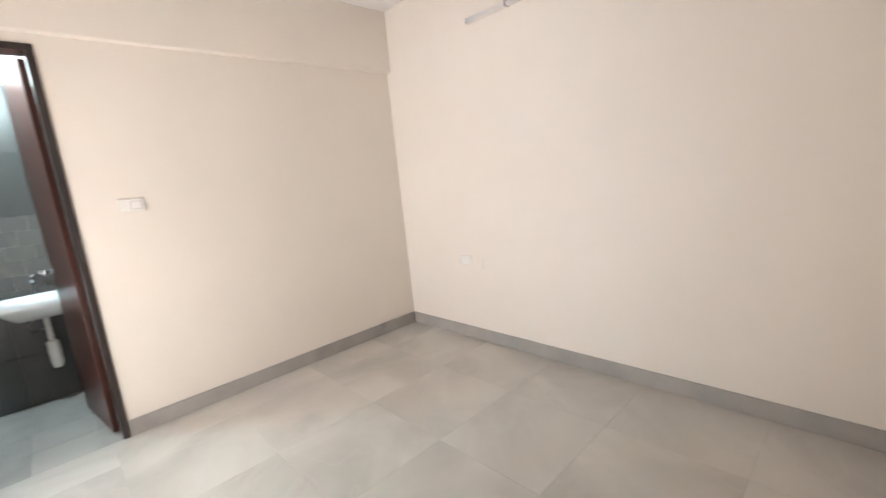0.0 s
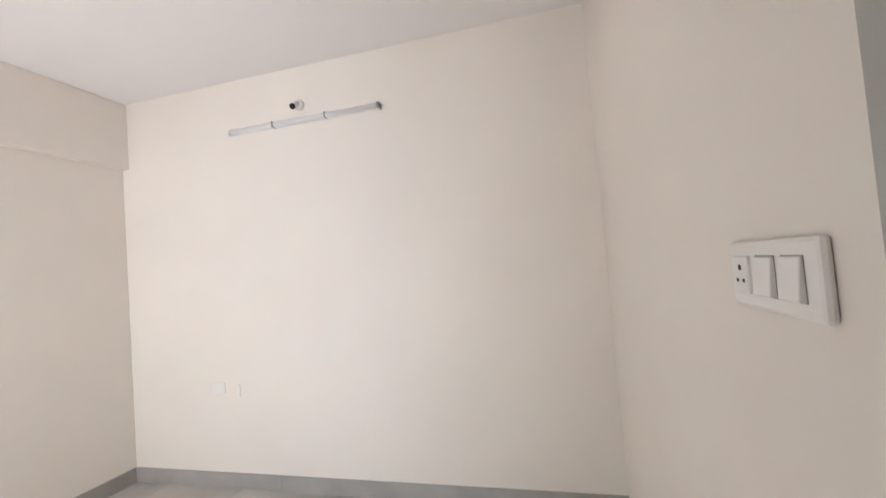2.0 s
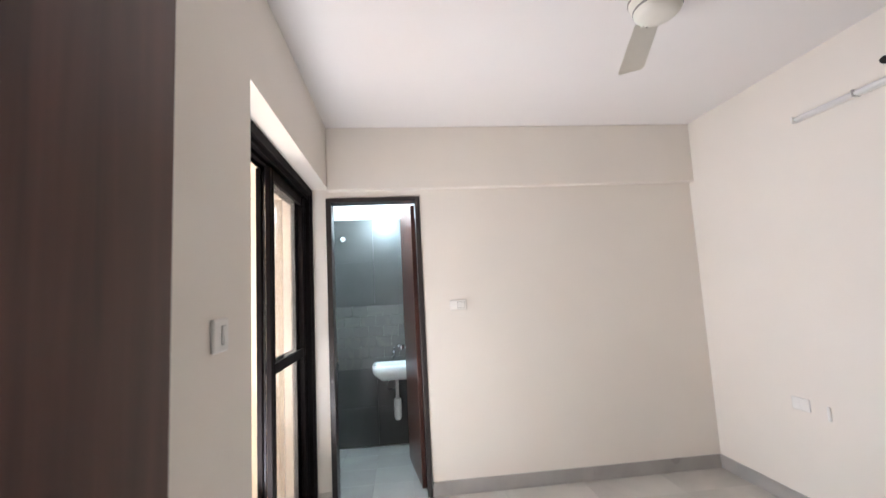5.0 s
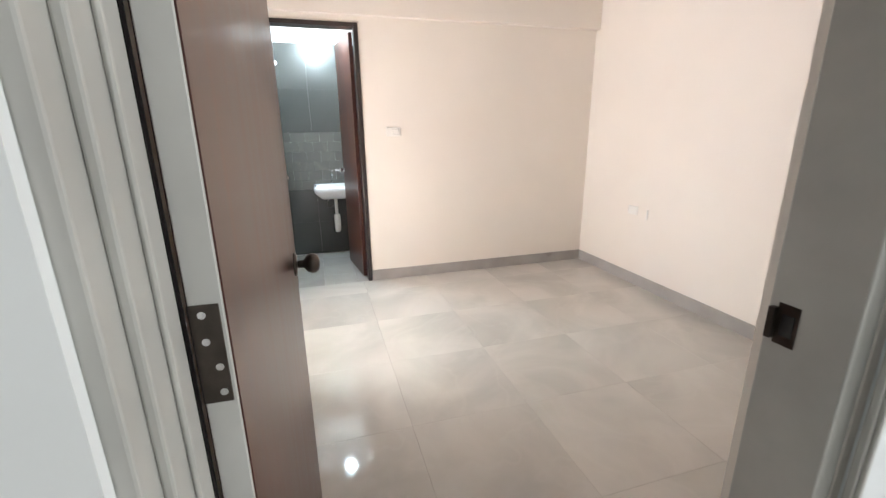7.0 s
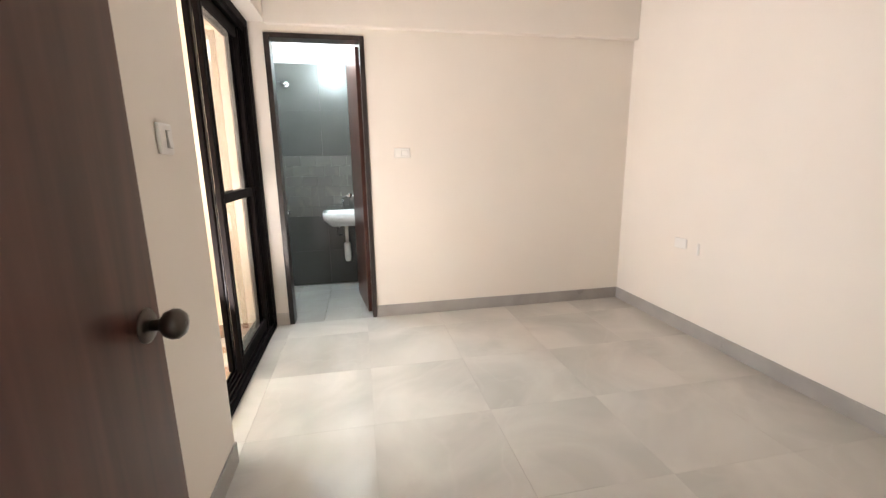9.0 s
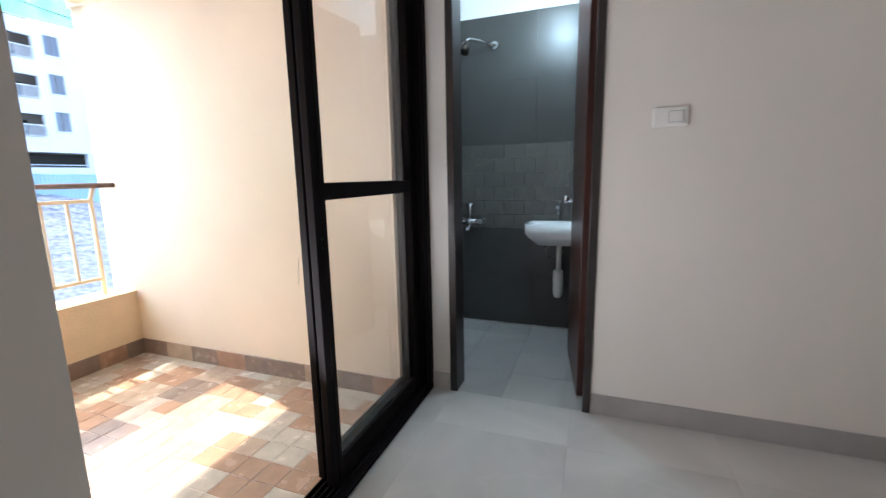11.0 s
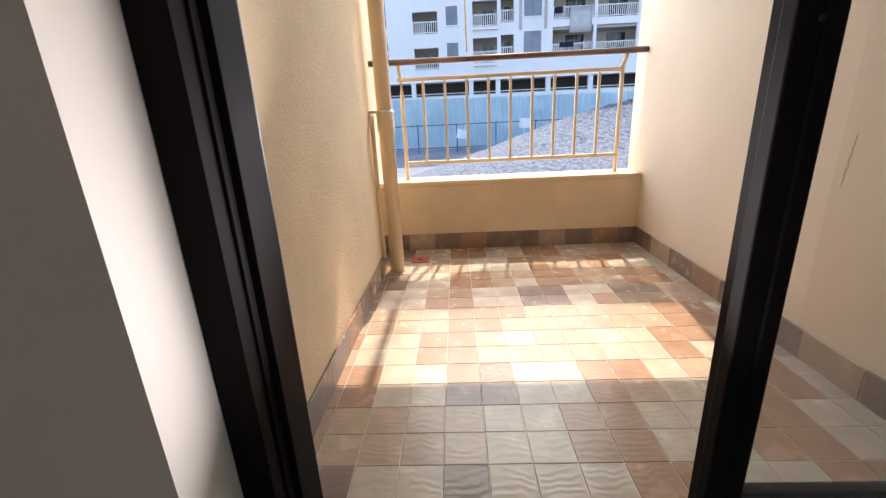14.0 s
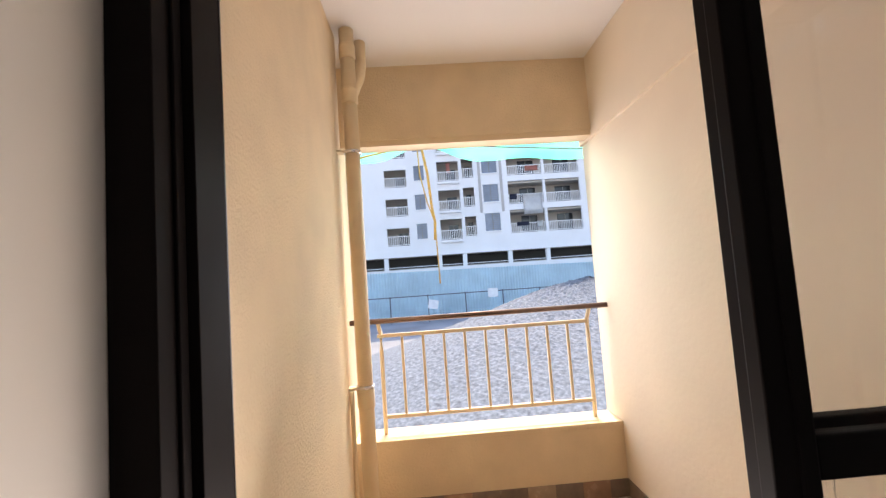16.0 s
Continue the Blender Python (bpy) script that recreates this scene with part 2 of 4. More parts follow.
M_BULB = glow("lit_bulb_glass", (0.7, 0.92, 1.0), 25.0)
M_TUBE = mat("translucent_tube_cover", (0.76, 0.75, 0.74), 0.35)


# ---- building helpers ----
def box(bm, x0, x1, y0, y1, z0, z1, bevel=0.0, seg=2):
    r = bmesh.ops.create_cube(bm, size=1.0)
    vs = r["verts"]
    for v in vs:
        v.co = Vector((x0 + (v.co.x + 0.5) * (x1 - x0), y0 + (v.co.y + 0.5) * (y1 - y0), z0 + (v.co.z + 0.5) * (z1 - z0)))
    if bevel:
        es = list({e for v in vs for e in v.link_edges})
        bmesh.ops.bevel(bm, geom=es, offset=bevel, segments=seg, affect="EDGES", profile=0.5)
    return bm


def boxed(*args, **kw):
    return box(bmesh.new(), *args, **kw)


def boxes(rows, bevel=0.0):
    bm = bmesh.new()
    for r in rows:
        box(bm, *r, bevel=bevel)
    return bm


def tube(bm, points, radius, n=12, caps=True):
    """A round bar along points; radius is one number or one for each point."""
    pts = [Vector(p) for p in points]
    rad = radius if isinstance(radius, (list, tuple)) else [radius] * len(pts)
    rings = []
    for i, p in enumerate(pts):
        d = (pts[min(i + 1, len(pts) - 1)] - pts[max(i - 1, 0)]).normalized()
        q = d.to_track_quat("Z", "Y")
        rings.append([bm.verts.new(p + q @ Vector((rad[i] * math.cos(a), rad[i] * math.sin(a), 0)))
                      for a in (2 * math.pi * k / n for k in range(n))])
    for a, b in zip(rings, rings[1:]):
        for k in range(n):
            bm.faces.new((a[k], a[(k + 1) % n], b[(k + 1) % n], b[k])).smooth = True
    if caps:
        bm.faces.new(list(reversed(rings[0])))
        bm.faces.new(rings[-1])
    return bm


def tubed(points, radius, n=12):
    return tube(bmesh.new(), points, radius, n)


def lathe(profile, n=32):
    """Turns (radius, height) pairs about z."""
    bm = bmesh.new()
    rings = [[bm.verts.new((r * math.cos(2 * math.pi * k / n), r * math.sin(2 * math.pi * k / n), z)) for k in range(n)] for r, z in profile]
    for a, b in zip(rings, rings[1:]):
        for k in range(n):
            bm.faces.new((a[k], a[(k + 1) % n], b[(k + 1) % n], b[k])).smooth = True
    bm.faces.new(list(reversed(rings[0])))
    bm.faces.new(rings[-1])
    return bm


def mesh_of(name, bm, material):
    bmesh.ops.recalc_face_normals(bm, faces=bm.faces[:])
    me = bpy.data.meshes.new(name)
    bm.to_mesh(me)
    bm.free()
    me.materials.append(material)
    return me


def part(name, bm, material, parent, label=""):
    ob = new(name, mesh_of(name, bm, material))
    ob.parent = parent
    return tagged(ob, label)


def solid(name, bm, material, label, category, group="", kind=""):
    return tagged(new(name, mesh_of(name, bm, material)), label, category, group, kind)


def thing(name, m, label, category, group="", kind=""):
    ob = new(name)
    ob.empty_display_size = 0.1
    ob.matrix_world = m
    return tagged(ob, label, category, group, kind)


def moved(bm, m):
    bmesh.ops.transform(bm, matrix=m, verts=bm.verts[:])
    return bm


# ---- the rooms ----
E, S, N, H = 2.913, -0.06, 3.20, 2.715          # bedroom: east, south, north faces and ceiling
DX0, DX1, DH = 0.065, 0.995, 2.15                # bedroom door opening in the south wall
OY0, OH = 1.567, 2.255                          # balcony opening in the west wall
BW, BN, BS = -2.142, 3.035, 1.515               # balcony: west, north, south faces

solid("wall_east", boxed(E, E + 0.15, S - 0.16, N + 0.12, -0.1, H + 0.1), M_WALL, "smooth cream-painted bedroom wall", "wall", kind="structure")
solid("wall_north", boxes([(0.684, E, N, N + 0.12, -0.1, H + 0.1), (-0.24, 0.684, N, N + 0.12, 2.19, H + 0.1),
                           (-0.125, -0.02, N, N + 0.12, -0.1, 2.19)]), M_WALL, "cream-painted bedroom wall around the bathroom doorway", "wall", kind="structure")
solid("wall_west", boxes([(-0.24, 0, S, OY0, -0.1, H + 0.1), (-0.24, 0, OY0, N, OH, H + 0.1)]), M_WALL, "cream-painted wall with a balcony opening", "wall", kind="structure")
solid("wall_south", boxes([(-0.24, DX0, S - 0.16, S, -0.1, H + 0.1), (DX1, E, S - 0.16, S, -0.1, H + 0.1), (DX0, DX1, S - 0.16, S, DH, H + 0.1)]),
      M_WALL, "cream-painted bedroom wall with the entry doorway", "wall", kind="structure")
solid("ceiling", boxed(-0.24, E + 0.15, S - 0.16, N + 0.12, H, H + 0.12), M_CEIL, "plain white-painted bedroom ceiling", "ceiling", kind="structure")
solid("beam", boxed(0.0, E, 3.14, N, 2.236, H, bevel=0.006), M_WALL, "cream-painted shallow beam along the wall top", "beam", kind="structure")

sk = thing("baseboard", pose(0, 0, 0), "grey polished tile skirting along the bedroom walls", "baseboard", kind="structure")


def skirting_run(parent, material, x0, y0, x1, y1, nx, ny, height, thick, length, z=0.0, mats=None):
    """Tiles end to end along a wall; (nx, ny) points into the room."""
    total = math.hypot(x1 - x0, y1 - y0)
    ux, uy = (x1 - x0) / total, (y1 - y0) / total
    s, k = 0.0, 0
    while s < total - 0.005:
        e = min(total, s + length)
        ax, ay, bx, by = x0 + ux * s, y0 + uy * s, x0 + ux * (e - 0.0007), y0 + uy * (e - 0.0007)
        xs, ys = sorted((ax, bx + nx * thick)), sorted((ay, by + ny * thick))
        part("skirting_tile", boxed(xs[0], xs[1], ys[0], ys[1], z, z + height, bevel=0.0015, seg=1), mats[k % len(mats)] if mats else material, parent)
        s, k = e, k + 1


skirting_run(sk, M_SKIRT, 0.686, N, E - 0.011, N, 0, -1, 0.10, 0.010, 1.2)
skirting_run(sk, M_SKIRT, E, N, E, S, -1, 0, 0.10, 0.010, 1.2)
skirting_run(sk, M_SKIRT, DX1 + 0.01, S, E - 0.011, S, 0, 1, 0.10, 0.010, 1.2)
skirting_run(sk, M_SKIRT, 0.0, S + 0.01, 0.0, OY0, 1, 0, 0.10, 0.010, 1.2)
skirting_run(sk, mat("cream_reveal_skirting", (0.6, 0.56, 0.5), 0.35), -0.122, N, -0.022, N, 0, -1, 0.10, 0.008, 0.6)

# hall outside the bedroom door
solid("wall_hall_south", boxed(-1.6, 3.1, -3.1, -2.95, -0.1, H + 0.1), M_HALL, "plain white hall wall", "wall", kind="structure")
solid("wall_hall_west", boxed(-1.65, -1.5, -2.95, -0.22, -0.1, H),
      M_HALL, "plain white hall wall", "wall", kind="structure")
# window opening is assumed, made to hold the hall's fill lamp
solid("wall_hall_east", boxes([(3.0, 3.14, -2.95, -2.3, -0.1, H), (3.0, 3.14, -0.9, -0.227, -0.1, H), (3.0, 3.14, -2.3, -0.9, -0.1, 0.8), (3.0, 3.14, -2.3, -0.9, 2.2, H)]), M_HALL, "white hall wall with an assumed, unseen window opening", "wall", kind="structure")
solid("wall_hall_north", boxes([(-1.65, -0.24, -0.22, -0.1, -0.1, H), (-0.24, 0.100, -0.234, -0.2205, -0.1, H), (0.100, 1.013, -0.234, -0.2205, DH + 0.03, H)]),
      M_HALL, "white-painted hall wall around the bedroom doorway", "wall", kind="structure")
solid("wall_hall_tiled", boxed(1.013, 3.0, -0.236, -0.2205, -0.1, H), M_HALLTILE, "glossy white marble-tiled hall wall", "wall", kind="structure")
solid("ceiling_hall", boxed(-1.65, 3.15, -3.1, -0.22, H, H + 0.12), M_CEIL, "plain white hall ceiling", "ceiling", kind="structure")
solid("floor_hall", boxed(-1.65, 3.15, -3.1, -0.225, -0.1, -0.002), M_GROUT, "grey hall floor slab", "floor", kind="structure")

# bathroom
BBK, BBE, BBW = 4.324, 1.15, -0.95
solid("wall_bath_north", boxed(BBW - 0.1, BBE + 0.1, BBK + 0.008, BBK + 0.12, -0.1, H + 0.1), M_CEIL, "white-painted bathroom wall above dark tiles", "wall", kind="structure")
solid("wall_bath_west", boxed(BBW - 0.1, BBW, N + 0.12, BBK + 0.008, -0.1, H + 0.1), M_BATHTILE, "dark grey tiled bathroom wall", "wall", kind="structure")
solid("wall_bath_east", boxed(BBE, BBE + 0.1, N + 0.12, BBK + 0.008, -0.1, H + 0.1), M_BATHTILE, "dark grey tiled bathroom wall", "wall", kind="structure")
solid("wall_bath_south", boxes([(BBW, -0.24, 3.2, 3.32, -0.1, H + 0.1), (-0.24, -0.125, 3.2, 3.32, -0.1, 2.19)]), M_CEIL, "plain wall beside the bathroom doorway", "wall", kind="structure")
solid("ceiling_bath", boxed(BBW, BBE, N + 0.12, BBK + 0.008, H, H + 0.1), M_CEIL, "white bathroom ceiling", "ceiling", kind="structure")
solid("floor_bath", boxed(BBW, BBE, N + 0.0, BBK + 0.008, -0.1, -0.010), M_GROUT, "grey bathroom floor slab", "floor", kind="structure")

# balcony
solid("wall_balcony_north", boxes([(-2.36, -0.24, BN, 3.2, -0.6, 2.165), (-2.36, -0.24, BN - 0.02, 3.2, 2.165, 2.8)]), M_OUTSMOOTH, "cream-painted rendered balcony wall", "wall", kind="structure")
solid("wall_balcony_south", boxes([(-1.82, -0.24, 1.36, BS, -0.6, 2.8), (-2.36, -1.82, 1.36, BS - 0.07, -0.6, 2.8)]), M_OUT, "rough ochre-cream rendered balcony wall", "wall", kind="structure")
solid("parapet", boxes([(-2.34, BW, BS - 0.07, BN, -0.6, 0.405), (-2.35, BW + 0.006, BS - 0.07, BN, 0.405, 0.430)], bevel=0.004), M_OUT, "low cream-rendered parapet with a pale sill", "parapet", kind="structure")
solid("beam_balcony", boxes([(-2.275, -2.155, BS - 0.07, BN, 2.215, 2.7), (-2.285, -2.165, BS - 0.07, BN, 2.18, 2.215)]), M_OUT, "ochre-cream beam over the balcony opening", "beam", kind="structure")
solid("ceiling_balcony", boxed(-2.36, -0.24, 1.36, 3.2, 2.68, 2.8), M_CEIL, "white-painted balcony ceiling", "ceiling", kind="structure")
solid("floor_balcony", boxed(-2.2, -0.115, 1.40, BN + 0.05, -0.2, -0.0016), M_TGROUT, "pale jointed balcony floor bed", "floor", kind="structure")

# unseen outer shell added to the house, so that the sky stays outside
solid("unseen_outer_shell", boxes([(-2.4, 3.3, -3.3, -3.1, -4, 3.2), (3.15, 3.3, -3.1, 4.6, -4, 3.2), (-2.36, -1.65, -3.1, -2.9, -4, 3.2), (-1.9, -1.65, -0.3, 1.36, -4, 3.2), (-2.36, 3.3, 4.45, 4.6, -4, 3.2), (-2.36, -1.05, 3.2, 4.45, -4, 3.2)]),
      M_OUT, "unseen cream-rendered shell that keeps the sky out", "wall", kind="structure")
solid("unseen_roof_slab", boxed(-2.36, 3.3, -3.3, 4.6, 2.84, 3.2), M_CEIL, "unseen concrete slab that keeps the sky off the flat", "roof", kind="structure")


# ---- bedroom door ----
fr = thing("door_frame", pose(0, 0, 0), "grey rebated stone door frame of the bedroom", "door frame", kind="structure")
part("jamb", boxes([(0.067, 0.116, -0.219, -0.112, 0, DH - 0.06), (0.116, 0.127, -0.186, -0.112, 0, DH - 0.06), (0.127, 0.134, -0.150, -0.112, 0, DH - 0.06)], bevel=0.003), M_FRAME, fr)
part("jamb", boxes([(0.955, 0.993, -0.219, -0.100, 0, DH - 0.06)], bevel=0.003), M_FRAME, fr)
part("head", boxed(0.067, 0.993, -0.219, -0.112, DH - 0.06, DH - 0.002, bevel=0.003), M_FRAME, fr)
for x0, x1 in ((0.991, 1.012),):
    part("moulding", boxes([(x0, x1, -0.244, -0.2335, 0, DH + 0.03), (x0 + 0.006, x1 - 0.006, -0.25, -0.244, 0, DH + 0.02)], bevel=0.002), M_WOODEDGE, fr)

# black strip put in for the shade of the hinge-side gap
part("gap_shade_strip", boxed(0.1225, 0.1352, -0.118, -0.108, 0.0, DH - 0.062), M_BLACK, fr, "black strip painted as the shaded gap beside the hinges")
LEAF = pose(0.136, -0.104, 0, 0, 0, 88.6)
leaf = thing("door", LEAF, "open dark walnut laminate door leaf with grey edges", "door")
part("panel", boxed(0.004, 0.790, -0.0365, -0.0345, 0.010, 2.085), M_WOOD, leaf)
part("core", boxed(0.0, 0.790, -0.0345, -0.002, 0.010, 2.085, bevel=0.001, seg=1), M_WOODEDGE, leaf, "grey primed door edge")
part("back_panel", boxed(0.004, 0.790, -0.002, 0.0, 0.010, 2.085), M_WOOD, leaf)
part("closing_edge", boxed(0.7904, 0.7924, -0.0365, 0.0, 0.010, 2.085), M_WOOD, leaf)
for z in (0.22, 1.115, 1.86):
    h = part("hinge", boxed(-0.0018, -0.0002, -0.031, -0.001, z - 0.057, z + 0.057, bevel=0.0008, seg=1), M_BRONZE, leaf, "worn dark steel butt hinge")
    for k in range(5):
        part("knuckle", tubed([(-0.003, 0.006, z - 0.057 + k * 0.0229), (-0.003, 0.006, z - 0.057 + k * 0.0229 + 0.0215)], 0.0055, 12), M_BRONZE, h)
    for dz in (-0.044, -0.014, 0.016, 0.046):
        part("screw", tubed([(-0.0018, -0.020 + (0.006 if dz > 0 else -0.003), z + dz), (-0.0028, -0.020 + (0.006 if dz > 0 else -0.003), z + dz)], 0.0042, 10), M_CHROME, h)
for side, y in ((-1, -0.0365), (1, 0.0)):
    k = part("knob", moved(lathe([(0.011, 0.0), (0.011, 0.022), (0.013, 0.026), (0.024, 0.034), (0.029, 0.046), (0.028, 0.056), (0.021, 0.065), (0.006, 0.069)], 24),
                           pose(0.742, y, 0.985, -90 * side if side < 0 else -90) if side > 0 else pose(0.742, y, 0.985, 90)), M_BRONZE, leaf, "round dark bronze knob")
    part("rose", moved(lathe([(0.033, 0.0), (0.033, 0.003), (0.028, 0.007), (0.012, 0.009)], 24), pose(0.742, y, 0.985, 90 if side < 0 else -90)), M_BRONZE, k)
sp = thing("strike_plate", pose(0.955, -0.134, 1.04), "dark steel strike plate on the door jamb", "strike plate")
part("plate", boxes([(-0.002, 0.0, -0.014, 0.018, -0.034, 0.034), (-0.012, 0.0, 0.016, 0.026, -0.026, 0.026)], bevel=0.0008), M_BRONZE, sp)
part("keep", boxed(-0.003, -0.0021, -0.009, 0.009, -0.018, 0.018), M_HOLE, sp)

# ---- sliding balcony door ----
fx0, fx1 = -0.252, -0.116
sf = thing("sliding_door_frame", pose(0, 0, 0), "dark brown aluminium three-track sliding door frame", "door frame", kind="structure")
part("head_track", boxes([(fx0, fx1, OY0, N - 0.002, 2.20, 2.254)] + [(x - 0.003, x + 0.003, OY0 + 0.05, N - 0.05, 2.175, 2.20) for x in (-0.235, -0.187, -0.139)], bevel=0.001), M_BLACK, sf)
part("sill_track", boxes([(fx0, fx1, OY0, N - 0.002, 0.001, 0.016)] + [(x - 0.003, x + 0.003, OY0 + 0.05, N - 0.05, 0.016, 0.036) for x in (-0.235, -0.211, -0.187, -0.163, -0.139)], bevel=0.001), M_BLACK, sf)
part("south_jamb", boxes([(fx0, fx1, OY0 + 0.001, OY0 + 0.055, 0.016, 2.20)] + [(-0.250, -0.172, OY0 + 0.055, OY0 + 0.071, 0.016, 2.20), (-0.168, -0.150, OY0 + 0.055, OY0 + 0.060, 0.016, 2.20)], bevel=0.0015), M_BLACK, sf)
part("north_jamb", boxes([(fx0, fx1, N - 0.05, N - 0.002, 0.016, 2.20)] + [(x - 0.004, x + 0.004, N - 0.068, N - 0.05, 0.016, 2.20) for x in (-0.246, -0.211, -0.163, -0.128)], bevel=0.0015), M_BLACK, sf)
part("jamb_trim", boxed(fx0 - 0.003, fx0, OY0 + 0.060, OY0 + 0.0705, 0.016, 2.2), M_TRACK, sf, "thin grey weather strip")


def sliding_panel(x, y0, y1, fill, name, label, midrail=True):
    t, w = 0.014, 0.062
    p = thing("sliding_panel", pose(x, 0, 0), label, "sliding door", group="balcony door panels")
    part("stile", boxes([(-t, t, y0, y0 + w, 0.037, 2.174), (-t - 0.004, t + 0.004, y0 + w * 0.55, y0 + w - 0.004, 0.037, 2.174)], bevel=0.003), M_BLACK, p)
    part("stile", boxes([(-t, t, y1 - w, y1, 0.037, 2.174), (-t - 0.004, t + 0.004, y1 - w + 0.004, y1 - w * 0.55, 0.037, 2.174)], bevel=0.003), M_BLACK, p)
    part("top_rail", boxed(-t + 0.002, t - 0.002, y0 + w, y1 - w, 2.112, 2.173, bevel=0.003), M_BLACK, p)
    part("bottom_rail", boxed(-t + 0.002, t - 0.002, y0 + w, y1 - w, 0.038, 0.112, bevel=0.003), M_BLACK, p)
    if midrail:
        part("mid_rail", boxed(-t + 0.002, t - 0.002, y0 + w, y1 - w, 1.055, 1.112, bevel=0.003), M_BLACK, p)
    for a, b in (((0.112, 1.055), (1.112, 2.112)) if midrail else ((0.112, 2.112),)):
        q = part(name, boxed(-0.002 if name == "pane" else -0.0006, 0.002 if name == "pane" else 0.0006, y0 + w - 0.005, y1 - w + 0.005, a - 0.005, b + 0.005), fill, p)
        if name == "pane":
            q.visible_shadow = False
    for z in (0.90, 0.93):
        part("screw", tubed([(t + 0.0001, y0 + 0.03, z), (t + 0.0018, y0 + 0.03, z)], 0.004, 8), M_HOLE, p)
    return p


sliding_panel(-0.178, 2.342, 3.13, M_GLASS, "pane", "dark-framed clear glass sliding door panel, slid aside")
mesh_panel = sliding_panel(-0.235, 2.368, 3.13, M_MESH, "insect_mesh", "dark-framed insect mesh sliding panel behind the glass")
for y in (2.385, 2.397):
    part("weather_strip", boxed(0.0181, 0.0215, y, y + 0.005, 0.04, 2.17, bevel=0.001, seg=1), M_TRACK, mesh_panel, "thin silver-grey weather strip")

# ---- bathroom door ----
bf = thing("bath_door_frame", pose(0, 0, 0), "dark slim bathroom door frame", "door frame", kind="structure")
part("jamb", boxed(-0.018, 0.020, 3.188, 3.318, 0, 2.188, bevel=0.003), M_BATHFRAME, bf)
part("jamb", boxed(0.648, 0.682, 3.188, 3.318, 0, 2.188, bevel=0.003), M_BATHFRAME, bf)
part("head", boxed(0.020, 0.648, 3.188, 3.318, 2.155, 2.188, bevel=0.003), M_BATHFRAME, bf)
bl = thing("bath_door", pose(0.645, 3.322, 0, 0, 0, 98), "open dark reddish-brown bathroom door leaf", "door")
part("leaf", boxed(0.0, 0.60, -0.0, 0.030, 0.012, 2.145, bevel=0.002), M_WOOD, bl)
for z in (0.22, 1.05, 1.88):
    part("hinge", boxes([(-0.004, 0.012, -0.006, 0.001, z - 0.05, z + 0.05)], bevel=0.001), M_BRONZE, bl)
part("knob", moved(lathe([(0.022, 0.0), (0.02, 0.005), (0.009, 0.008), (0.009, 0.022), (0.022, 0.034), (0.024, 0.046), (0.015, 0.056), (0.004, 0.058)], 20), pose(0.55, 0.030, 0.98, -90)), M_CHROME, bl)
bk = thing("bath_latch", pose(0.0205, 3.30, 0.98), "small chrome latch keep on the frame", "latch")
part("keep", boxed(0.0, 0.012, -0.016, 0.01, -0.02, 0.02, bevel=0.002), M_CHROME, bk)


# ---- ceiling fan ----
FX, FY = 1.432, 1.312
fan = thing("ceiling_fan", pose(FX, FY, 2.407), "ivory three-blade ceiling fan, standing still", "ceiling fan")
part("canopy", lathe([(0.054, 0.308), (0.056, 0.285), (0.048, 0.255), (0.032, 0.220), (0.020, 0.196), (0.013, 0.190)]), M_FAN, fan)
part("down_rod", tubed([(0, 0, 0.07), (0, 0, 0.25)], 0.011, 16), M_FAN, fan)
part("lower_cup", lathe([(0.013, 0.135), (0.018, 0.124), (0.032, 0.088), (0.048, 0.056), (0.056, 0.044)]), M_FAN, fan)
mo = part("motor_housing", lathe([(0.056, 0.044), (0.076, 0.034), (0.088, 0.020), (0.090, -0.004), (0.085, -0.016), (0.080, -0.022), (0.076, -0.046), (0.058, -0.062), (0.018, -0.067)]), M_FAN, fan)
part("trim_ring", lathe([(0.0905, 0.010), (0.0925, 0.006), (0.0925, 0.0), (0.0905, -0.004)]), M_FANGREY, mo)
part("lower_ring", lathe([(0.0792, -0.030), (0.0802, -0.033), (0.0792, -0.037), (0.0777, -0.038)]), M_FANGREY, mo)


def blade_mesh():
    bm = bmesh.new()
    rows = []
    for i in range(13):
        s = i / 12
        r = 0.135 + s * 0.405
        half = 0.048 + 0.010 * s
        if i >= 11:
            half *= (1.0, 0.80)[i - 11]
        tilt = radians(11 - 5 * s)
        row = []
        for j in range(7):
            u = -1 + j / 3
            y = u * half
            row.append(bm.verts.new((r - (0.012 * u * u if i == 12 else 0), y * math.cos(tilt), 0.010 - y * math.sin(tilt) + 0.006 * (1 - u * u))))
        rows.append(row)
    for a, b in zip(rows, rows[1:]):
        for j in range(6):
            bm.faces.new((a[j], a[j + 1], b[j + 1], b[j])).smooth = True
    bmesh.ops.solidify(bm, geom=bm.faces[:], thickness=0.0025)
    return bm


for ang in (185, -60, 69):
    turn = pose(0, 0, 0, 0, 0, ang)
    b = part("blade", moved(blade_mesh(), turn), M_FAN, fan)
    part("blade_bracket", moved(boxes([(0.074, 0.165, -0.022, 0.022, 0.001, 0.006)], bevel=0.002), turn), M_FAN, b)
    for x, y in ((0.145, 0.012), (0.145, -0.012), (0.158, 0.0)):
        part("screw", moved(tubed([(x, y, 0.001), (x, y, -0.002)], 0.004, 8), turn), M_FANGREY, b)

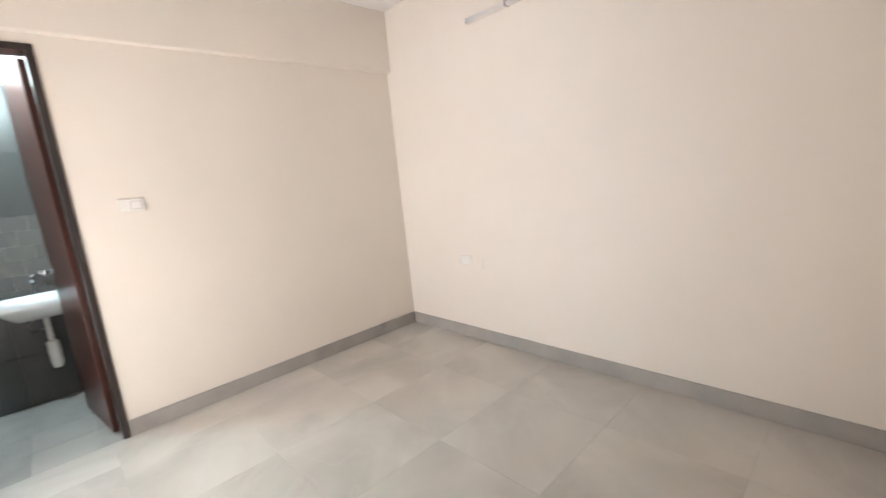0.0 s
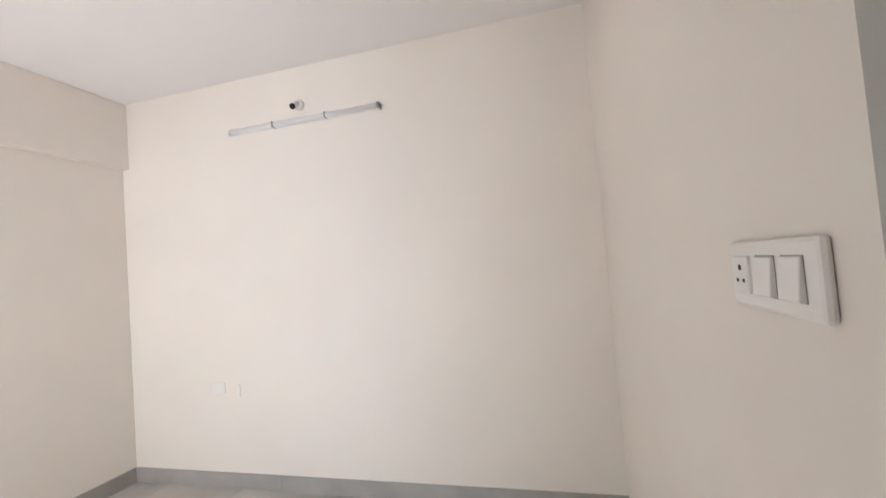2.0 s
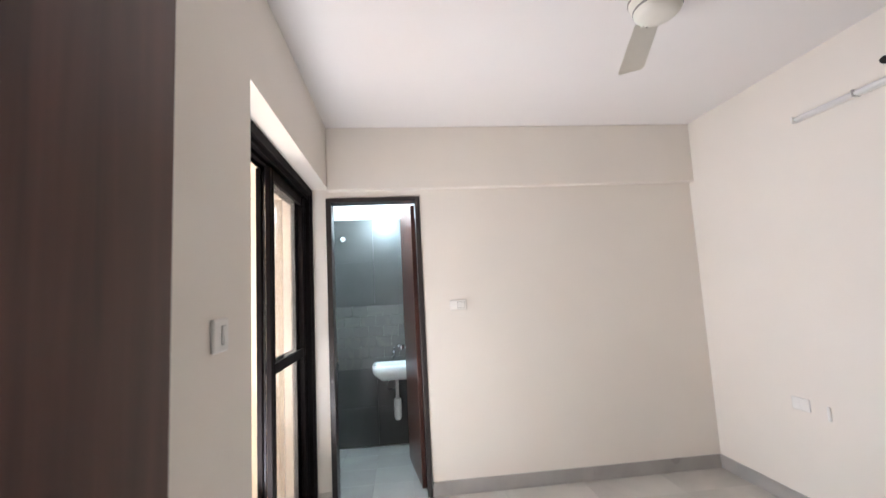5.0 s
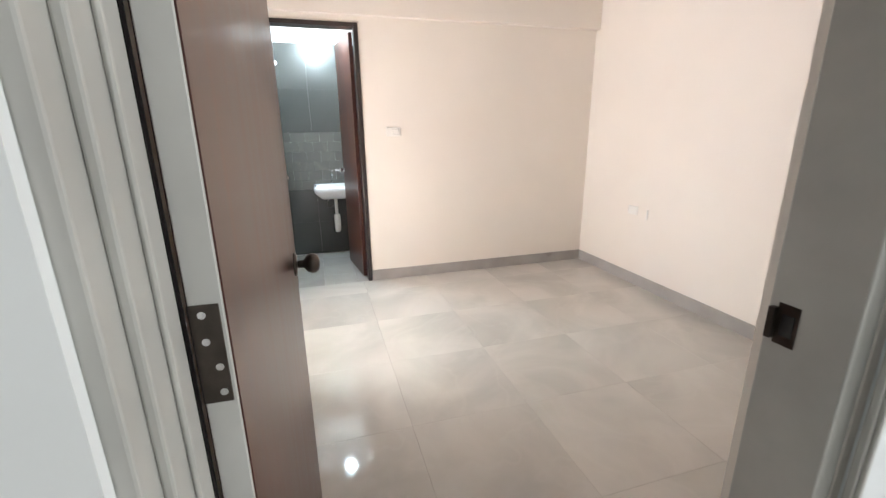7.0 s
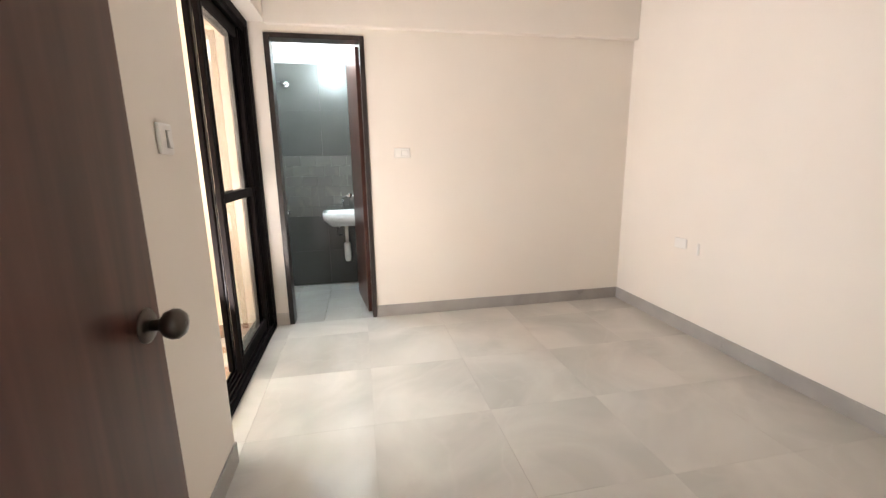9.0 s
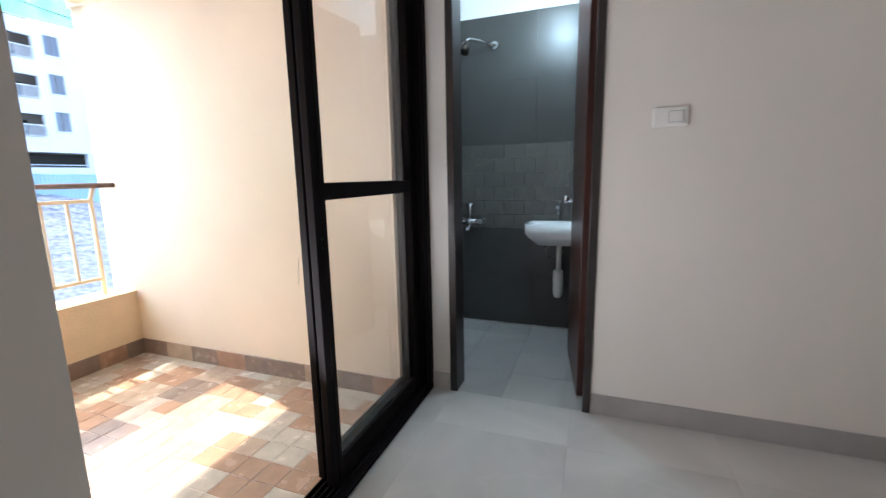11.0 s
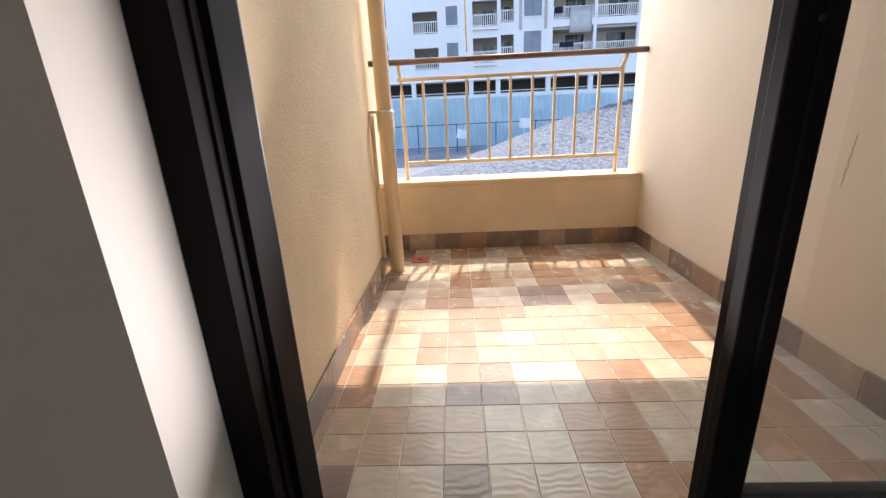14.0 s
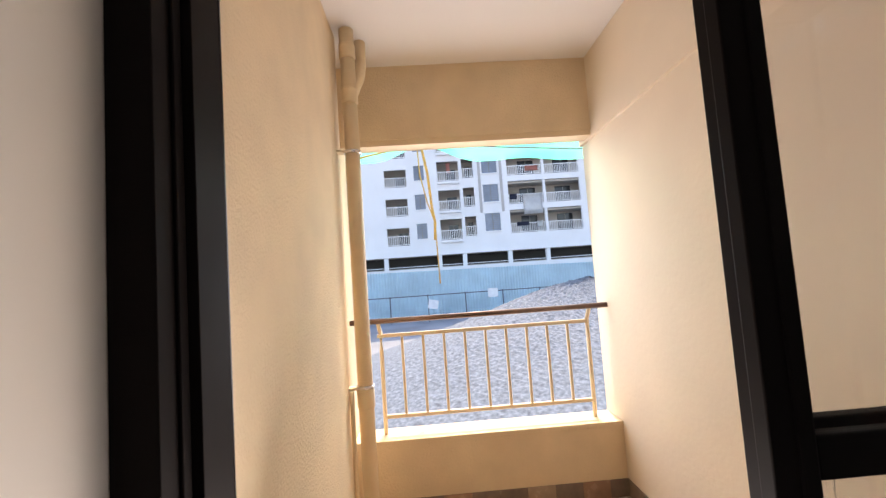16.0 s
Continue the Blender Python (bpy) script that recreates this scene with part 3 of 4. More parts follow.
# ---- tube light and bulb holder on the east wall ----
tl = thing("tube_light", pose(E, 1.688, 2.354), "slim white batten tube light, switched off", "tube light")
part("batten", boxed(-0.022, 0.0, -0.535, 0.535, -0.016, 0.016, bevel=0.004), M_PLASTIC, tl)
part("diffuser", moved(tubed([(0, -0.53, 0), (0, 0.53, 0)], 0.015, 16), pose(-0.028, 0, 0)), M_TUBE, tl)
for y in (-0.540, 0.540):
    part("end_cap", boxed(-0.045, 0.0, y - 0.008, y + 0.008, -0.018, 0.018, bevel=0.004), M_FANGREY if y < 0 else M_PLASTIC, tl)
for y in (-0.18, 0.20):
    part("clip", boxed(-0.046, -0.001, y - 0.004, y + 0.004, -0.0185, 0.0185, bevel=0.001), M_SKIRT, tl)
bh = thing("bulb_holder", pose(E, 1.705, 2.462), "white angled bulb holder with a dark socket, no bulb", "bulb holder")
part("base", moved(lathe([(0.036, 0.0), (0.036, 0.010), (0.028, 0.020), (0.016, 0.024)], 24), pose(0, 0, 0, 0, -90, 0)), M_PLASTIC, bh)
part("neck", tubed([(-0.015, 0, 0), (-0.035, 0.004, -0.006), (-0.055, 0.010, -0.022)], [0.018, 0.019, 0.021], 16), M_PLASTIC, bh)
part("socket", tubed([(-0.0552, 0.010, -0.0222), (-0.066, 0.0135, -0.031)], 0.0185, 16), M_HOLE, bh)


# ---- switches and sockets ----
def socket_holes(p, x, z, r=0.0028):
    """Three round pin holes, local x to the side, out along -y."""
    for dx, dz, k in ((0, 0.010, 1.5), (-0.0095, -0.008, 1.0), (0.0095, -0.008, 1.0)):
        part("pin_hole", tubed([(x + dx, -0.0171, z + dz), (x + dx, -0.0178, z + dz)], r * k, 10), M_HOLE, p)


def switch_plate(name, m, w, h, modules, label, deep=0.013):
    """Plate in its own plane: x sideways, z up, front towards -y. modules: (kind, centre, width)."""
    p = thing(name, m, label, "switch")
    part("plate", boxes([(-w / 2, w / 2, -deep, 0, -h / 2, h / 2)], bevel=0.006), M_PLASTIC, p)
    for kind, cx, mw in modules:
        if kind == "rocker":
            bm = boxed(cx - mw / 2, cx + mw / 2, -deep - 0.006, -deep + 0.002, -h * 0.27, h * 0.27, bevel=0.0015)
            for v in bm.verts:
                v.co.y += (v.co.z / h) * 0.008 if v.co.y < -deep else 0
            part("rocker", bm, M_PLASTIC, p)
            part("gap", boxed(cx - mw / 2 - 0.0016, cx + mw / 2 + 0.0016, -deep - 0.0006, -deep - 0.0001, -h * 0.27 - 0.0016, h * 0.27 + 0.0016), M_FANGREY, p)
        elif kind == "socket":
            part("socket_face", boxed(cx - mw / 2, cx + mw / 2, -deep - 0.004, -deep + 0.001, -h * 0.28, h * 0.28, bevel=0.001), M_PLASTIC, p)
            socket_holes(p, cx, 0)
        else:
            part("blank", boxed(cx - mw / 2, cx + mw / 2, -deep - 0.001, -deep + 0.001, -h * 0.28, h * 0.28, bevel=0.0005), M_PLASTIC, p)
    return p


switch_plate("switchboard", pose(1.168, S, 1.308, 0, 0, 180), 0.220, 0.092, [("socket", -0.068, 0.048), ("rocker", -0.004, 0.046), ("rocker", 0.058, 0.044)],
             "raised white switchboard with a socket and two rocker switches", 0.013)
switch_plate("switchboard", pose(0.938, N, 1.345, 0, 0, 0), 0.128, 0.078, [("blank", -0.034, 0.04), ("rocker", 0.020, 0.05)], "white switch plate beside the bathroom doorway")
switch_plate("switchboard", pose(0.0, 1.30, 1.355, 0, 0, 90), 0.095, 0.095, [("rocker", 0.012, 0.028)], "white single switch plate near the balcony door")
switch_plate("socket_outlet", pose(E, 2.29, 0.64, 0, 0, -90), 0.020, 0.085, [], "white slim outlet plate low on the wall", 0.010)
switch_plate("socket_outlet", pose(E, 2.46, 0.655, 0, 0, -90), 0.115, 0.075, [("blank", -0.028, 0.04), ("blank", 0.028, 0.04)], "white blank outlet plate low on the wall", 0.006)
ca = thing("cable_stub", pose(2.12, S, 2.56), "white conduit stub with dark cable ends near the ceiling", "cable")
part("conduit", tubed([(0.0, 0.022, 0.154), (0.0, 0.022, -0.15)], 0.021, 14), M_PLASTIC, ca)
part("foil_sleeve", tubed([(-0.052, 0.022, 0.154), (-0.050, 0.024, 0.0), (-0.044, 0.026, -0.165)], 0.017, 12), M_TRACK, ca, "dark grey foil sleeve")
part("cable", tubed([(-0.03, 0.026, -0.15), (0.03, 0.03, -0.185), (0.08, 0.03, -0.20), (0.14, 0.032, -0.17)], [0.006, 0.009, 0.010, 0.005], 8), M_FANGREY, ca)


# ---- bathroom things ----
def tile_field(parent, name, material, x0, x1, z0, z1, w, h, y, depth=0.008, joint=0.0007, stagger=0.0, bevel=0.0006):
    cache = {}
    k, z = 0, z0
    while z < z1 - 0.01:
        ze = min(z1, z + h)
        x = x0 - (w * stagger if k % 2 else 0)
        while x < x1 - 0.005:
            a, b = max(x, x0), min(x + w, x1)
            key = (round(b - a, 3), round(ze - z, 3))
            if key[0] > 0.01:
                if key not in cache:
                    cache[key] = mesh_of(name, boxed(0, key[0] - joint, 0, depth, 0, key[1] - joint, bevel=bevel, seg=1), material)
                ob = new(name, cache[key])
                ob.location = (a, y - depth, z)
                ob.parent = parent
            x += w
        z, k = ze, k + 1


bt = thing("bath_wall_tiles", pose(0, 0, 0), "dark grey bathroom wall tiles with a patterned band", "wall tiles", kind="structure")
tile_field(bt, "wall_tile", M_BATHTILE, BBW, BBE, 0.0, 0.74, 0.6, 0.37, BBK + 0.008)
tile_field(bt, "band_tile", M_BAND, BBW, BBE, 0.74, 1.35, 0.15, 0.1017, BBK + 0.009, depth=0.009, stagger=0.5, bevel=0.0022)
tile_field(bt, "wall_tile", M_BATHTILE, BBW, BBE, 1.35, 2.225, 0.6, 0.4375, BBK + 0.008)

ba = thing("wash_basin", pose(0.42, BBK - 0.0005, 0.80), "white ceramic wall-hung wash basin with a tap", "wash basin")


def basin_mesh():
    bm = bmesh.new()
    rings = []
    for z, w0, d, inset in ((0.0, 0.40, 0.30, 0.0), (-0.062, 0.395, 0.295, 0.0), (-0.085, 0.37, 0.28, 0.01), (-0.15, 0.25, 0.20, 0.02)):
        ring = []
        for k in range(28):
            a = 2 * math.pi * k / 28
            c, s = math.cos(a), math.sin(a)
            x = (abs(c) ** 0.22) * (1 if c >= 0 else -1) * w0 / 2
            y = -d / 2 - inset * 0.3 + (abs(s) ** 0.22) * (1 if s >= 0 else -1) * d / 2
            ring.append(bm.verts.new((x, min(y, -0.002), z)))
        rings.append(ring)
    inner = []
    for z, k in ((-0.002, 0.90), (-0.03, 0.86), (-0.09, 0.6)):
        inner.append([bm.verts.new((v.co.x * k, -0.16 + (v.co.y + 0.15) * k * 0.88, z)) for v in rings[0]])
    seq = list(reversed(rings)) + inner
    for a, b in zip(seq, seq[1:]):
        for k in range(28):
            bm.faces.new((a[k], a[(k + 1) % 28], b[(k + 1) % 28], b[k])).smooth = True
    bm.faces.new(seq[0])
    bm.faces.new(seq[-1])
    return bm


part("bowl", basin_mesh(), M_CERAMIC, ba)
tp = part("tap", tubed([(0.0, -0.03, 0.0), (0.0, -0.03, 0.09), (0.0, -0.06, 0.115), (0.0, -0.11, 0.10)], 0.011, 12), M_CHROME, ba, "chrome pillar tap")
part("lever", tubed([(0, -0.03, 0.09), (0.0, -0.03, 0.13), (0.02, -0.035, 0.14)], 0.006, 8), M_CHROME, tp)
part("waste_pipe", tubed([(0.02, -0.14, -0.15), (0.02, -0.14, -0.33)], 0.017, 14), M_PLASTIC, ba, "white plastic waste pipe")
part("bottle_trap", lathe([(0.022, -0.33), (0.034, -0.335), (0.036, -0.40), (0.034, -0.50), (0.024, -0.525), (0.01, -0.53)], 20), M_PLASTIC, ba, "white plastic bottle trap").location = (0.02, -0.14, 0)
part("supply_hose", tubed([(-0.02, -0.09, -0.14), (-0.08, -0.07, -0.20), (-0.07, -0.04, -0.27), (0.0, -0.025, -0.255), (0.05, -0.02, -0.22)], 0.006, 8), M_CHROME, ba)
part("bracket", boxed(-0.14, 0.14, -0.02, -0.002, -0.15, -0.13, bevel=0.003), M_CHROME, ba)

mx = thing("shower_mixer", pose(-0.222, BBK - 0.0005, 0.80), "chrome two-handle shower mixer on the wall", "mixer tap")
part("body", tubed([(-0.07, -0.05, -0.01), (0.07, -0.05, -0.01)], 0.019, 14), M_CHROME, mx)
for x in (-0.075, 0.085):
    hn = part("handle", tubed([(x, -0.03, -0.01), (x, -0.085, -0.01)], [0.022, 0.016], 12), M_CHROME, mx)
    part("wall_flange", tubed([(x, -0.001, -0.01), (x, -0.012, -0.01), (x, -0.03, -0.01)], [0.03, 0.028, 0.012], 16), M_CHROME, hn)
part("diverter", tubed([(0.0, -0.05, 0.0), (0.0, -0.05, 0.06), (0.0, -0.05, 0.115)], [0.012, 0.012, 0.02], 12), M_CHROME, mx)
part("diverter_knob", tubed([(-0.028, -0.055, 0.115), (0.028, -0.055, 0.115)], 0.012, 12), M_CHROME, mx)
part("spout", tubed([(0, -0.05, -0.01), (0, -0.08, -0.05), (0, -0.13, -0.06)], 0.012, 12), M_CHROME, mx)
sh = thing("overhead_shower", pose(-0.048, BBK - 0.0005, 2.03), "dark chrome overhead shower on a wall arm", "shower")
part("flange", tubed([(0, -0.001, 0), (0, -0.012, 0)], [0.03, 0.026], 16), M_CHROME, sh)
part("arm", tubed([(0, -0.01, 0), (-0.06, -0.10, 0.005), (-0.12, -0.22, -0.005), (-0.13, -0.26, -0.03)], 0.010, 10), M_CHROME, sh)
part("spray_plate", tubed([(-0.13, -0.26, -0.03), (-0.135, -0.27, -0.065), (-0.145, -0.285, -0.10)], [0.016, 0.03, 0.036], 16), M_BRONZE, sh)
vl = thing("angle_valve", pose(0.475, BBK - 0.0005, 0.945), "small chrome wall valve over the basin", "valve")
part("body", tubed([(0, -0.001, 0), (0, -0.05, 0)], [0.022, 0.014], 14), M_CHROME, vl)
part("handle", tubed([(0.0, -0.05, 0.0), (0.05, -0.055, 0.0)], 0.012, 12), M_CHROME, vl)
lb = thing("bath_light", pose(0.35, 3.3205, 2.33), "lit white bulb in a holder above the bathroom door", "light bulb")
part("base", tubed([(0, 0, 0), (0, 0.02, 0), (0, 0.05, 0)], [0.035, 0.03, 0.02], 16), M_PLASTIC, lb)
part("bulb", moved(lathe([(0.012, 0.0), (0.016, 0.012), (0.028, 0.035), (0.029, 0.05), (0.020, 0.068), (0.005, 0.074)], 20), pose(0, 0.048, 0, -90)), M_BULB, lb, "glowing cool white bulb")

# ---- balcony things ----
rl = thing("balcony_railing", pose(-2.25, 0, 0.43), "cream-painted steel railing on the parapet", "railing")
for y, d in ((1.622, -1), (2.913, 1)):
    part("post", tubed([(0, y, 0), (0, y, 0.50), (0, y, 0.60), (0.012, y + 0.006 * d, 0.635), (0.028, y + 0.010 * d, 0.672)], 0.0125, 10), M_RAIL, rl)
part("top_rail", boxed(-0.010, 0.010, 1.60, 2.925, 0.578, 0.600, bevel=0.003), M_RAIL, rl)
part("bottom_rail", boxed(-0.010, 0.010, 1.622, 2.913, 0.092, 0.114, bevel=0.003), M_RAIL, rl)
for k in range(1, 10):
    y = 1.622 + (2.913 - 1.622) * k / 10
    part("bar", boxed(-0.008, 0.008, y - 0.008, y + 0.008, 0.114, 0.578, bevel=0.002, seg=1), M_RAIL, rl)
part("handrail", tubed([(0.035, BS - 0.069, 0.682), (0.035, BN - 0.001, 0.682)], 0.0165, 14), M_HANDRAIL, rl, "dark brown round handrail")

pp = thing("drain_pipe", pose(-1.765, 1.588, 0), "cream-painted vertical drain pipe with a side branch", "pipe")
part("pipe", tubed([(0, 0, -0.006), (0, 0, 2.679)], 0.038, 20), M_PIPE, pp)
for z0, z1 in ((0.735, 0.835), (2.28, 2.36), (2.52, 2.60)):
    part("collar", lathe([(0.0385, z0), (0.043, z0 + 0.006), (0.043, z1 - 0.006), (0.0385, z1)], 20), M_PIPE, pp)
part("branch", tubed([(-0.0, 0.0, 2.30), (-0.05, 0.02, 2.39), (-0.10, 0.04, 2.47), (-0.12, 0.05, 2.56), (-0.12, 0.05, 2.679)], 0.033, 16), M_PIPE, pp)
for z in (0.84, 2.02):
    c = part("clamp", lathe([(0.044, z - 0.008), (0.0455, z - 0.008), (0.0455, z + 0.008), (0.044, z + 0.008)], 20), M_CHROME, pp)
    part("clamp_arm", boxed(0.0, 0.05, -0.075, -0.035, z - 0.006, z + 0.006, bevel=0.001), M_RAIL, c)
part("small_pipe", tubed([(0.055, -0.058, 0.10), (0.055, -0.058, 0.83)], 0.011, 10), M_PIPE, pp, "thin cream-painted pipe")

dc = thing("drain_cover", pose(-1.93, 1.70, 0.0005), "small terracotta-red floor drain cover", "drain cover")
part("plate", boxed(-0.05, 0.05, -0.05, 0.05, 0, 0.004, bevel=0.0015), M_TERRA, dc)
part("hole", tubed([(0, 0, 0.004), (0, 0, 0.0046)], 0.014, 12), M_HOLE, dc)

MARK = (-0.829, 0.575, 0.012)
wm = thing("wall_scuff", pose(0, 0, 0), "thin dark scratch on the cream balcony wall", "wall mark", kind="structure")
for k in range(9):
    u = k / 8
    part("scratch", moved(boxed(-0.001, 0.001, -0.0012, 0.0, -0.010, 0.006), pose(MARK[0] + MARK[2] * u + 0.003 * math.sin(9 * k), BN, MARK[1] + 0.13 * u, 0, 8 * math.sin(5 * k), 0)), M_FANGREY, wm)

# green net and its rope, hung outside above the opening
bm = bmesh.new()
rng = random.Random(4)
NY, NZ = 60, 8
grid = []
for i in range(NY + 1):
    y = -0.6 + 5.8 * i / NY
    low = 2.43 + 0.14 * math.exp(-((y - 1.96) / 0.30) ** 2) - 0.03 * (y - 2.5)
    row = []
    for j in range(NZ + 1):
        s = j / NZ
        z = low + (2.95 - low) * s
        row.append(bm.verts.new((-3.5 + 0.12 * s + 0.05 * math.sin(7 * y + 5 * s) * (1 - s * 0.5) + rng.uniform(-0.008, 0.008), y, z)))
    grid.append(row)
for a, b in zip(grid, grid[1:]):
    for j in range(NZ):
        bm.faces.new((a[j], b[j], b[j + 1], a[j + 1])).smooth = True
net = thing("safety_net", pose(0, 0, 0), "translucent green safety net with a knotted yellow rope", "net")
part("net_sheet", bm, M_NET, net)
for y in (-0.55, 1.95, 5.1):
    part("support_arm", tubed([(-2.355, y, 3.02), (-3.40, y, 2.94)], 0.02, 8), M_STEEL, net)
rp = part("rope", tubed([(-3.42, 1.94, 2.95), (-3.42, 1.95, 2.60)], 0.011, 8), M_ROPE, net, "yellow rope hanging from the net")
rope_m = pose(-3.42, 1.95, 0)
part("strand", moved(tubed([(0, 0, 2.95), (0.02, 0.0, 2.62), (0.03, 0.05, 2.3), (0.01, 0.07, 2.0), (0.02, 0.09, 1.86), (0.0, 0.08, 1.7)], 0.012, 8), rope_m), M_ROPE, rp)
part("strand", moved(tubed([(0, -0.03, 2.62), (0.02, -0.02, 2.3), (0.01, 0.03, 2.05), (0.02, 0.09, 1.86), (0.0, 0.10, 1.3)], 0.006, 6), rope_m), M_ROPE, rp)
part("knot", moved(moved(lathe([(0.006, -0.035), (0.035, -0.02), (0.045, 0.0), (0.030, 0.025), (0.006, 0.035)], 10), pose(0, -0.01, 2.60, 30, 20, 0)), rope_m), M_ROPE, rp)
part("guy_line", moved(tubed([(0, -0.01, 2.60), (0.02, -0.5, 2.50), (0, -1.4, 2.30)], 0.008, 6), rope_m), M_ROPE, rp)
part("edge_cord", moved(tubed([(0, -0.01, 2.60), (0.0, 0.8, 2.52), (0, 1.6, 2.46), (0, 3.2, 2.40)], 0.006, 6), rope_m), M_STEEL, rp)

# ---- outside ----
GZ = -2.0
solid("ground", boxed(-900, 400, -700, 700, GZ - 2, GZ), M_EARTH, "pale dusty bare ground", "ground", kind="structure")


def heap(cx, cy, rx, ry, h, name, seed):
    bm = bmesh.new()
    n, rings = 300, 130
    prev = None
    stones = random.Random(round(seed * 10))
    for i in range(rings + 1):
        s = i / rings
        ring = []
        for k in range(n):
            a = 2 * math.pi * k / n
            wob = 1 + 0.10 * noise.noise(Vector((math.cos(a) * 1.3, math.sin(a) * 1.3, seed)))
            x, y = cx + rx * s * wob * math.cos(a), cy + ry * s * wob * math.sin(a)
            z = GZ - 0.05 + h * (max(0.0, 1 - s) ** 1.1) * (1 - 0.10 * math.exp(-(s / 0.12) ** 2))
            z += (0.10 * noise.noise(Vector((x * 0.9, y * 0.9, seed))) + 0.07 * noise.noise(Vector((x * 4, y * 4, seed))) + stones.uniform(-0.035, 0.035)) * (1 - s)
            ring.append(bm.verts.new((x, y, z)))
        if prev:
            for k in range(n):
                bm.faces.new((prev[k], prev[(k + 1) % n], ring[(k + 1) % n], ring[k]))
        else:
            bm.faces.new(ring)
        prev = ring
    return solid(name, bm, M_GRAVEL, "large heap of blue-grey crushed stone", "gravel heap", kind="stuff")


heap(-16.0, 8.4, 11.5, 10.0, 3.35, "gravel_heap", 3.1)
heap(-17.5, 13.5, 7.0, 6.0, 2.9, "gravel_heap", 7.7)

fe = thing("site_fence", pose(-37.0, 0, GZ), "pale blue corrugated sheet-metal site fence", "fence")
for i in range(24):
    y0 = -30 + i * 2.5
    bm = bmesh.new()
    pts = []
    for k in range(21):
        yy = y0 + 2.5 * k / 20
        pts.append((0.04 if k % 2 else 0.0, yy))
    lo = [bm.verts.new((x, y, 0.0)) for x, y in pts]
    hi = [bm.verts.new((x, y, 4.05 - 0.012 * (y0 - 5))) for x, y in pts]
    for k in range(20):
        bm.faces.new((lo[k], lo[k + 1], hi[k + 1], hi[k]))
    bmesh.ops.solidify(bm, geom=bm.faces[:], thickness=0.01)
    part("sheet", bm, M_FENCE, fe)
gb = thing("barrier", pose(-33.0, 0, GZ), "dark steel post-and-rail barrier before the fence", "barrier")
for i in range(12):
    part("post", boxed(-0.04, 0.04, -16 + i * 3.0 - 0.04, -16 + i * 3.0 + 0.04, 0, 2.15), M_STEEL, gb)
for z in (0.35, 2.05):
    part("rail", boxed(-0.02, 0.02, -16, 17, z, z + 0.07), M_STEEL, gb)
for i, (y, z) in enumerate(((2.4, 1.35), (7.2, 1.95), (10.5, 1.1))):
    part("notice", moved(boxed(-0.02, 0.0, -0.4, 0.4, -0.35, 0.35), pose(0.07, y, z, 12 * (i - 1), 0, 0)), M_CLOTH, gb, "plain white notice sheet")

# apartment block opposite
AB = thing("apartment_building", pose(-40, 0, 0), "white five-storey apartment block with recessed balconies", "building")
LV = [4.75 + 2.87 * k for k in range(5)]


def bay_openings():
    """Bays along the facade: y0, y1, sill above the level, height, kind."""
    unit = [(-1.5, 0.65, 0.0, 1.72, "balcony"), (1.4, 2.4, 0.55, 1.5, "window"), (3.7, 5.82, 0.25, 2.05, "corner"), (6.13, 7.25, 0.55, 1.9, "balcony"),
            (8.12, 9.64, 0.9, 1.75, "blue"), (10.6, 14.1, 0.55, 2.3, "wide"), (14.35, 17.8, 0.55, 2.3, "wide")]
    more = [(a - 21.6, b - 21.6, c, d, k) for a, b, c, d, k in unit] + unit + [(a + 21.6, b + 21.6, c, d, k) for a, b, c, d, k in unit]
    return [u for u in more if -20 < u[0] < 33] 


bays = sorted(bay_openings())
Y0, Y1, ZB, ZT = -21.5, 34.0, GZ, 20.2
wall = []
y = Y0
for a, b, sill, hh, kind in bays:
    wall.append((-0.25, 0.0, y, a, 3.65, ZT))
    y = b
    z = 3.65
    for lv in LV:
        wall.append((-0.25, 0.0, a, b, z, lv + sill))
        z = lv + sill + hh
    wall.append((-0.25, 0.0, a, b, z, ZT))
wall.append((-0.25, 0.0, y, Y1, 3.65, ZT))
wall.append((-0.25, 0.0, Y0, Y1, ZB, 2.42))
part("facade", boxes(wall), M_FACADE, AB)
# back walls and slabs take the shade-darkened cream
part("rear_block", boxes([(-12, -2.0, Y0, Y1, ZB, ZT - 0.3)]), M_RECESS_SHADE, AB, "cream walls at the back of the balconies, darkened for shade")
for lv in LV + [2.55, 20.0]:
    part("floor_slab", boxed(-2.0, -0.25, Y0, Y1, lv - 0.25, lv - 0.05), M_RECESS_SHADE, AB)
part("parapet_cap", boxed(-0.3, 0.12, Y0, Y1, ZT, ZT + 0.15), M_FACADE, AB)
for row in [(0.0, 0.07, 7.7, 7.95, 7.5, ZT), (0.0, 0.07, 9.85, 10.1, 7.5, ZT), (0.0, 0.10, 2.55, 3.0, 7.0, ZT), (0.0, 0.10, 1.0, 1.3, 7.0, ZT), (0.0, 0.35, 18.6, 19.0, 8.3, ZT), (0.0, 0.05, Y0, Y1, 3.62, 3.75)]:
    part("string_course", boxed(*row), M_PILASTER if row[3] - row[2] < 0.3 else M_FACADE, AB)
for yy in [a - 0.45 for a, b, c, d, k in bays if k in ("wide", "balcony", "corner")]:
    part("pillar", boxed(-0.4, 0.0, yy, yy + 0.4, 2.42, 3.65), M_FACADE, AB)
# back wall coloured as the parking level's shade
part("parking_shade_wall", boxes([(-1.9, -1.8, Y0, Y1, 2.4, 3.6)]), M_PARK_SHADE, AB, "parking level behind the pillars, its shade painted near-black")
part("parking_rail", boxes([(-0.12, -0.08, Y0, Y1, 2.62, 2.68)]), M_FACADE, AB)
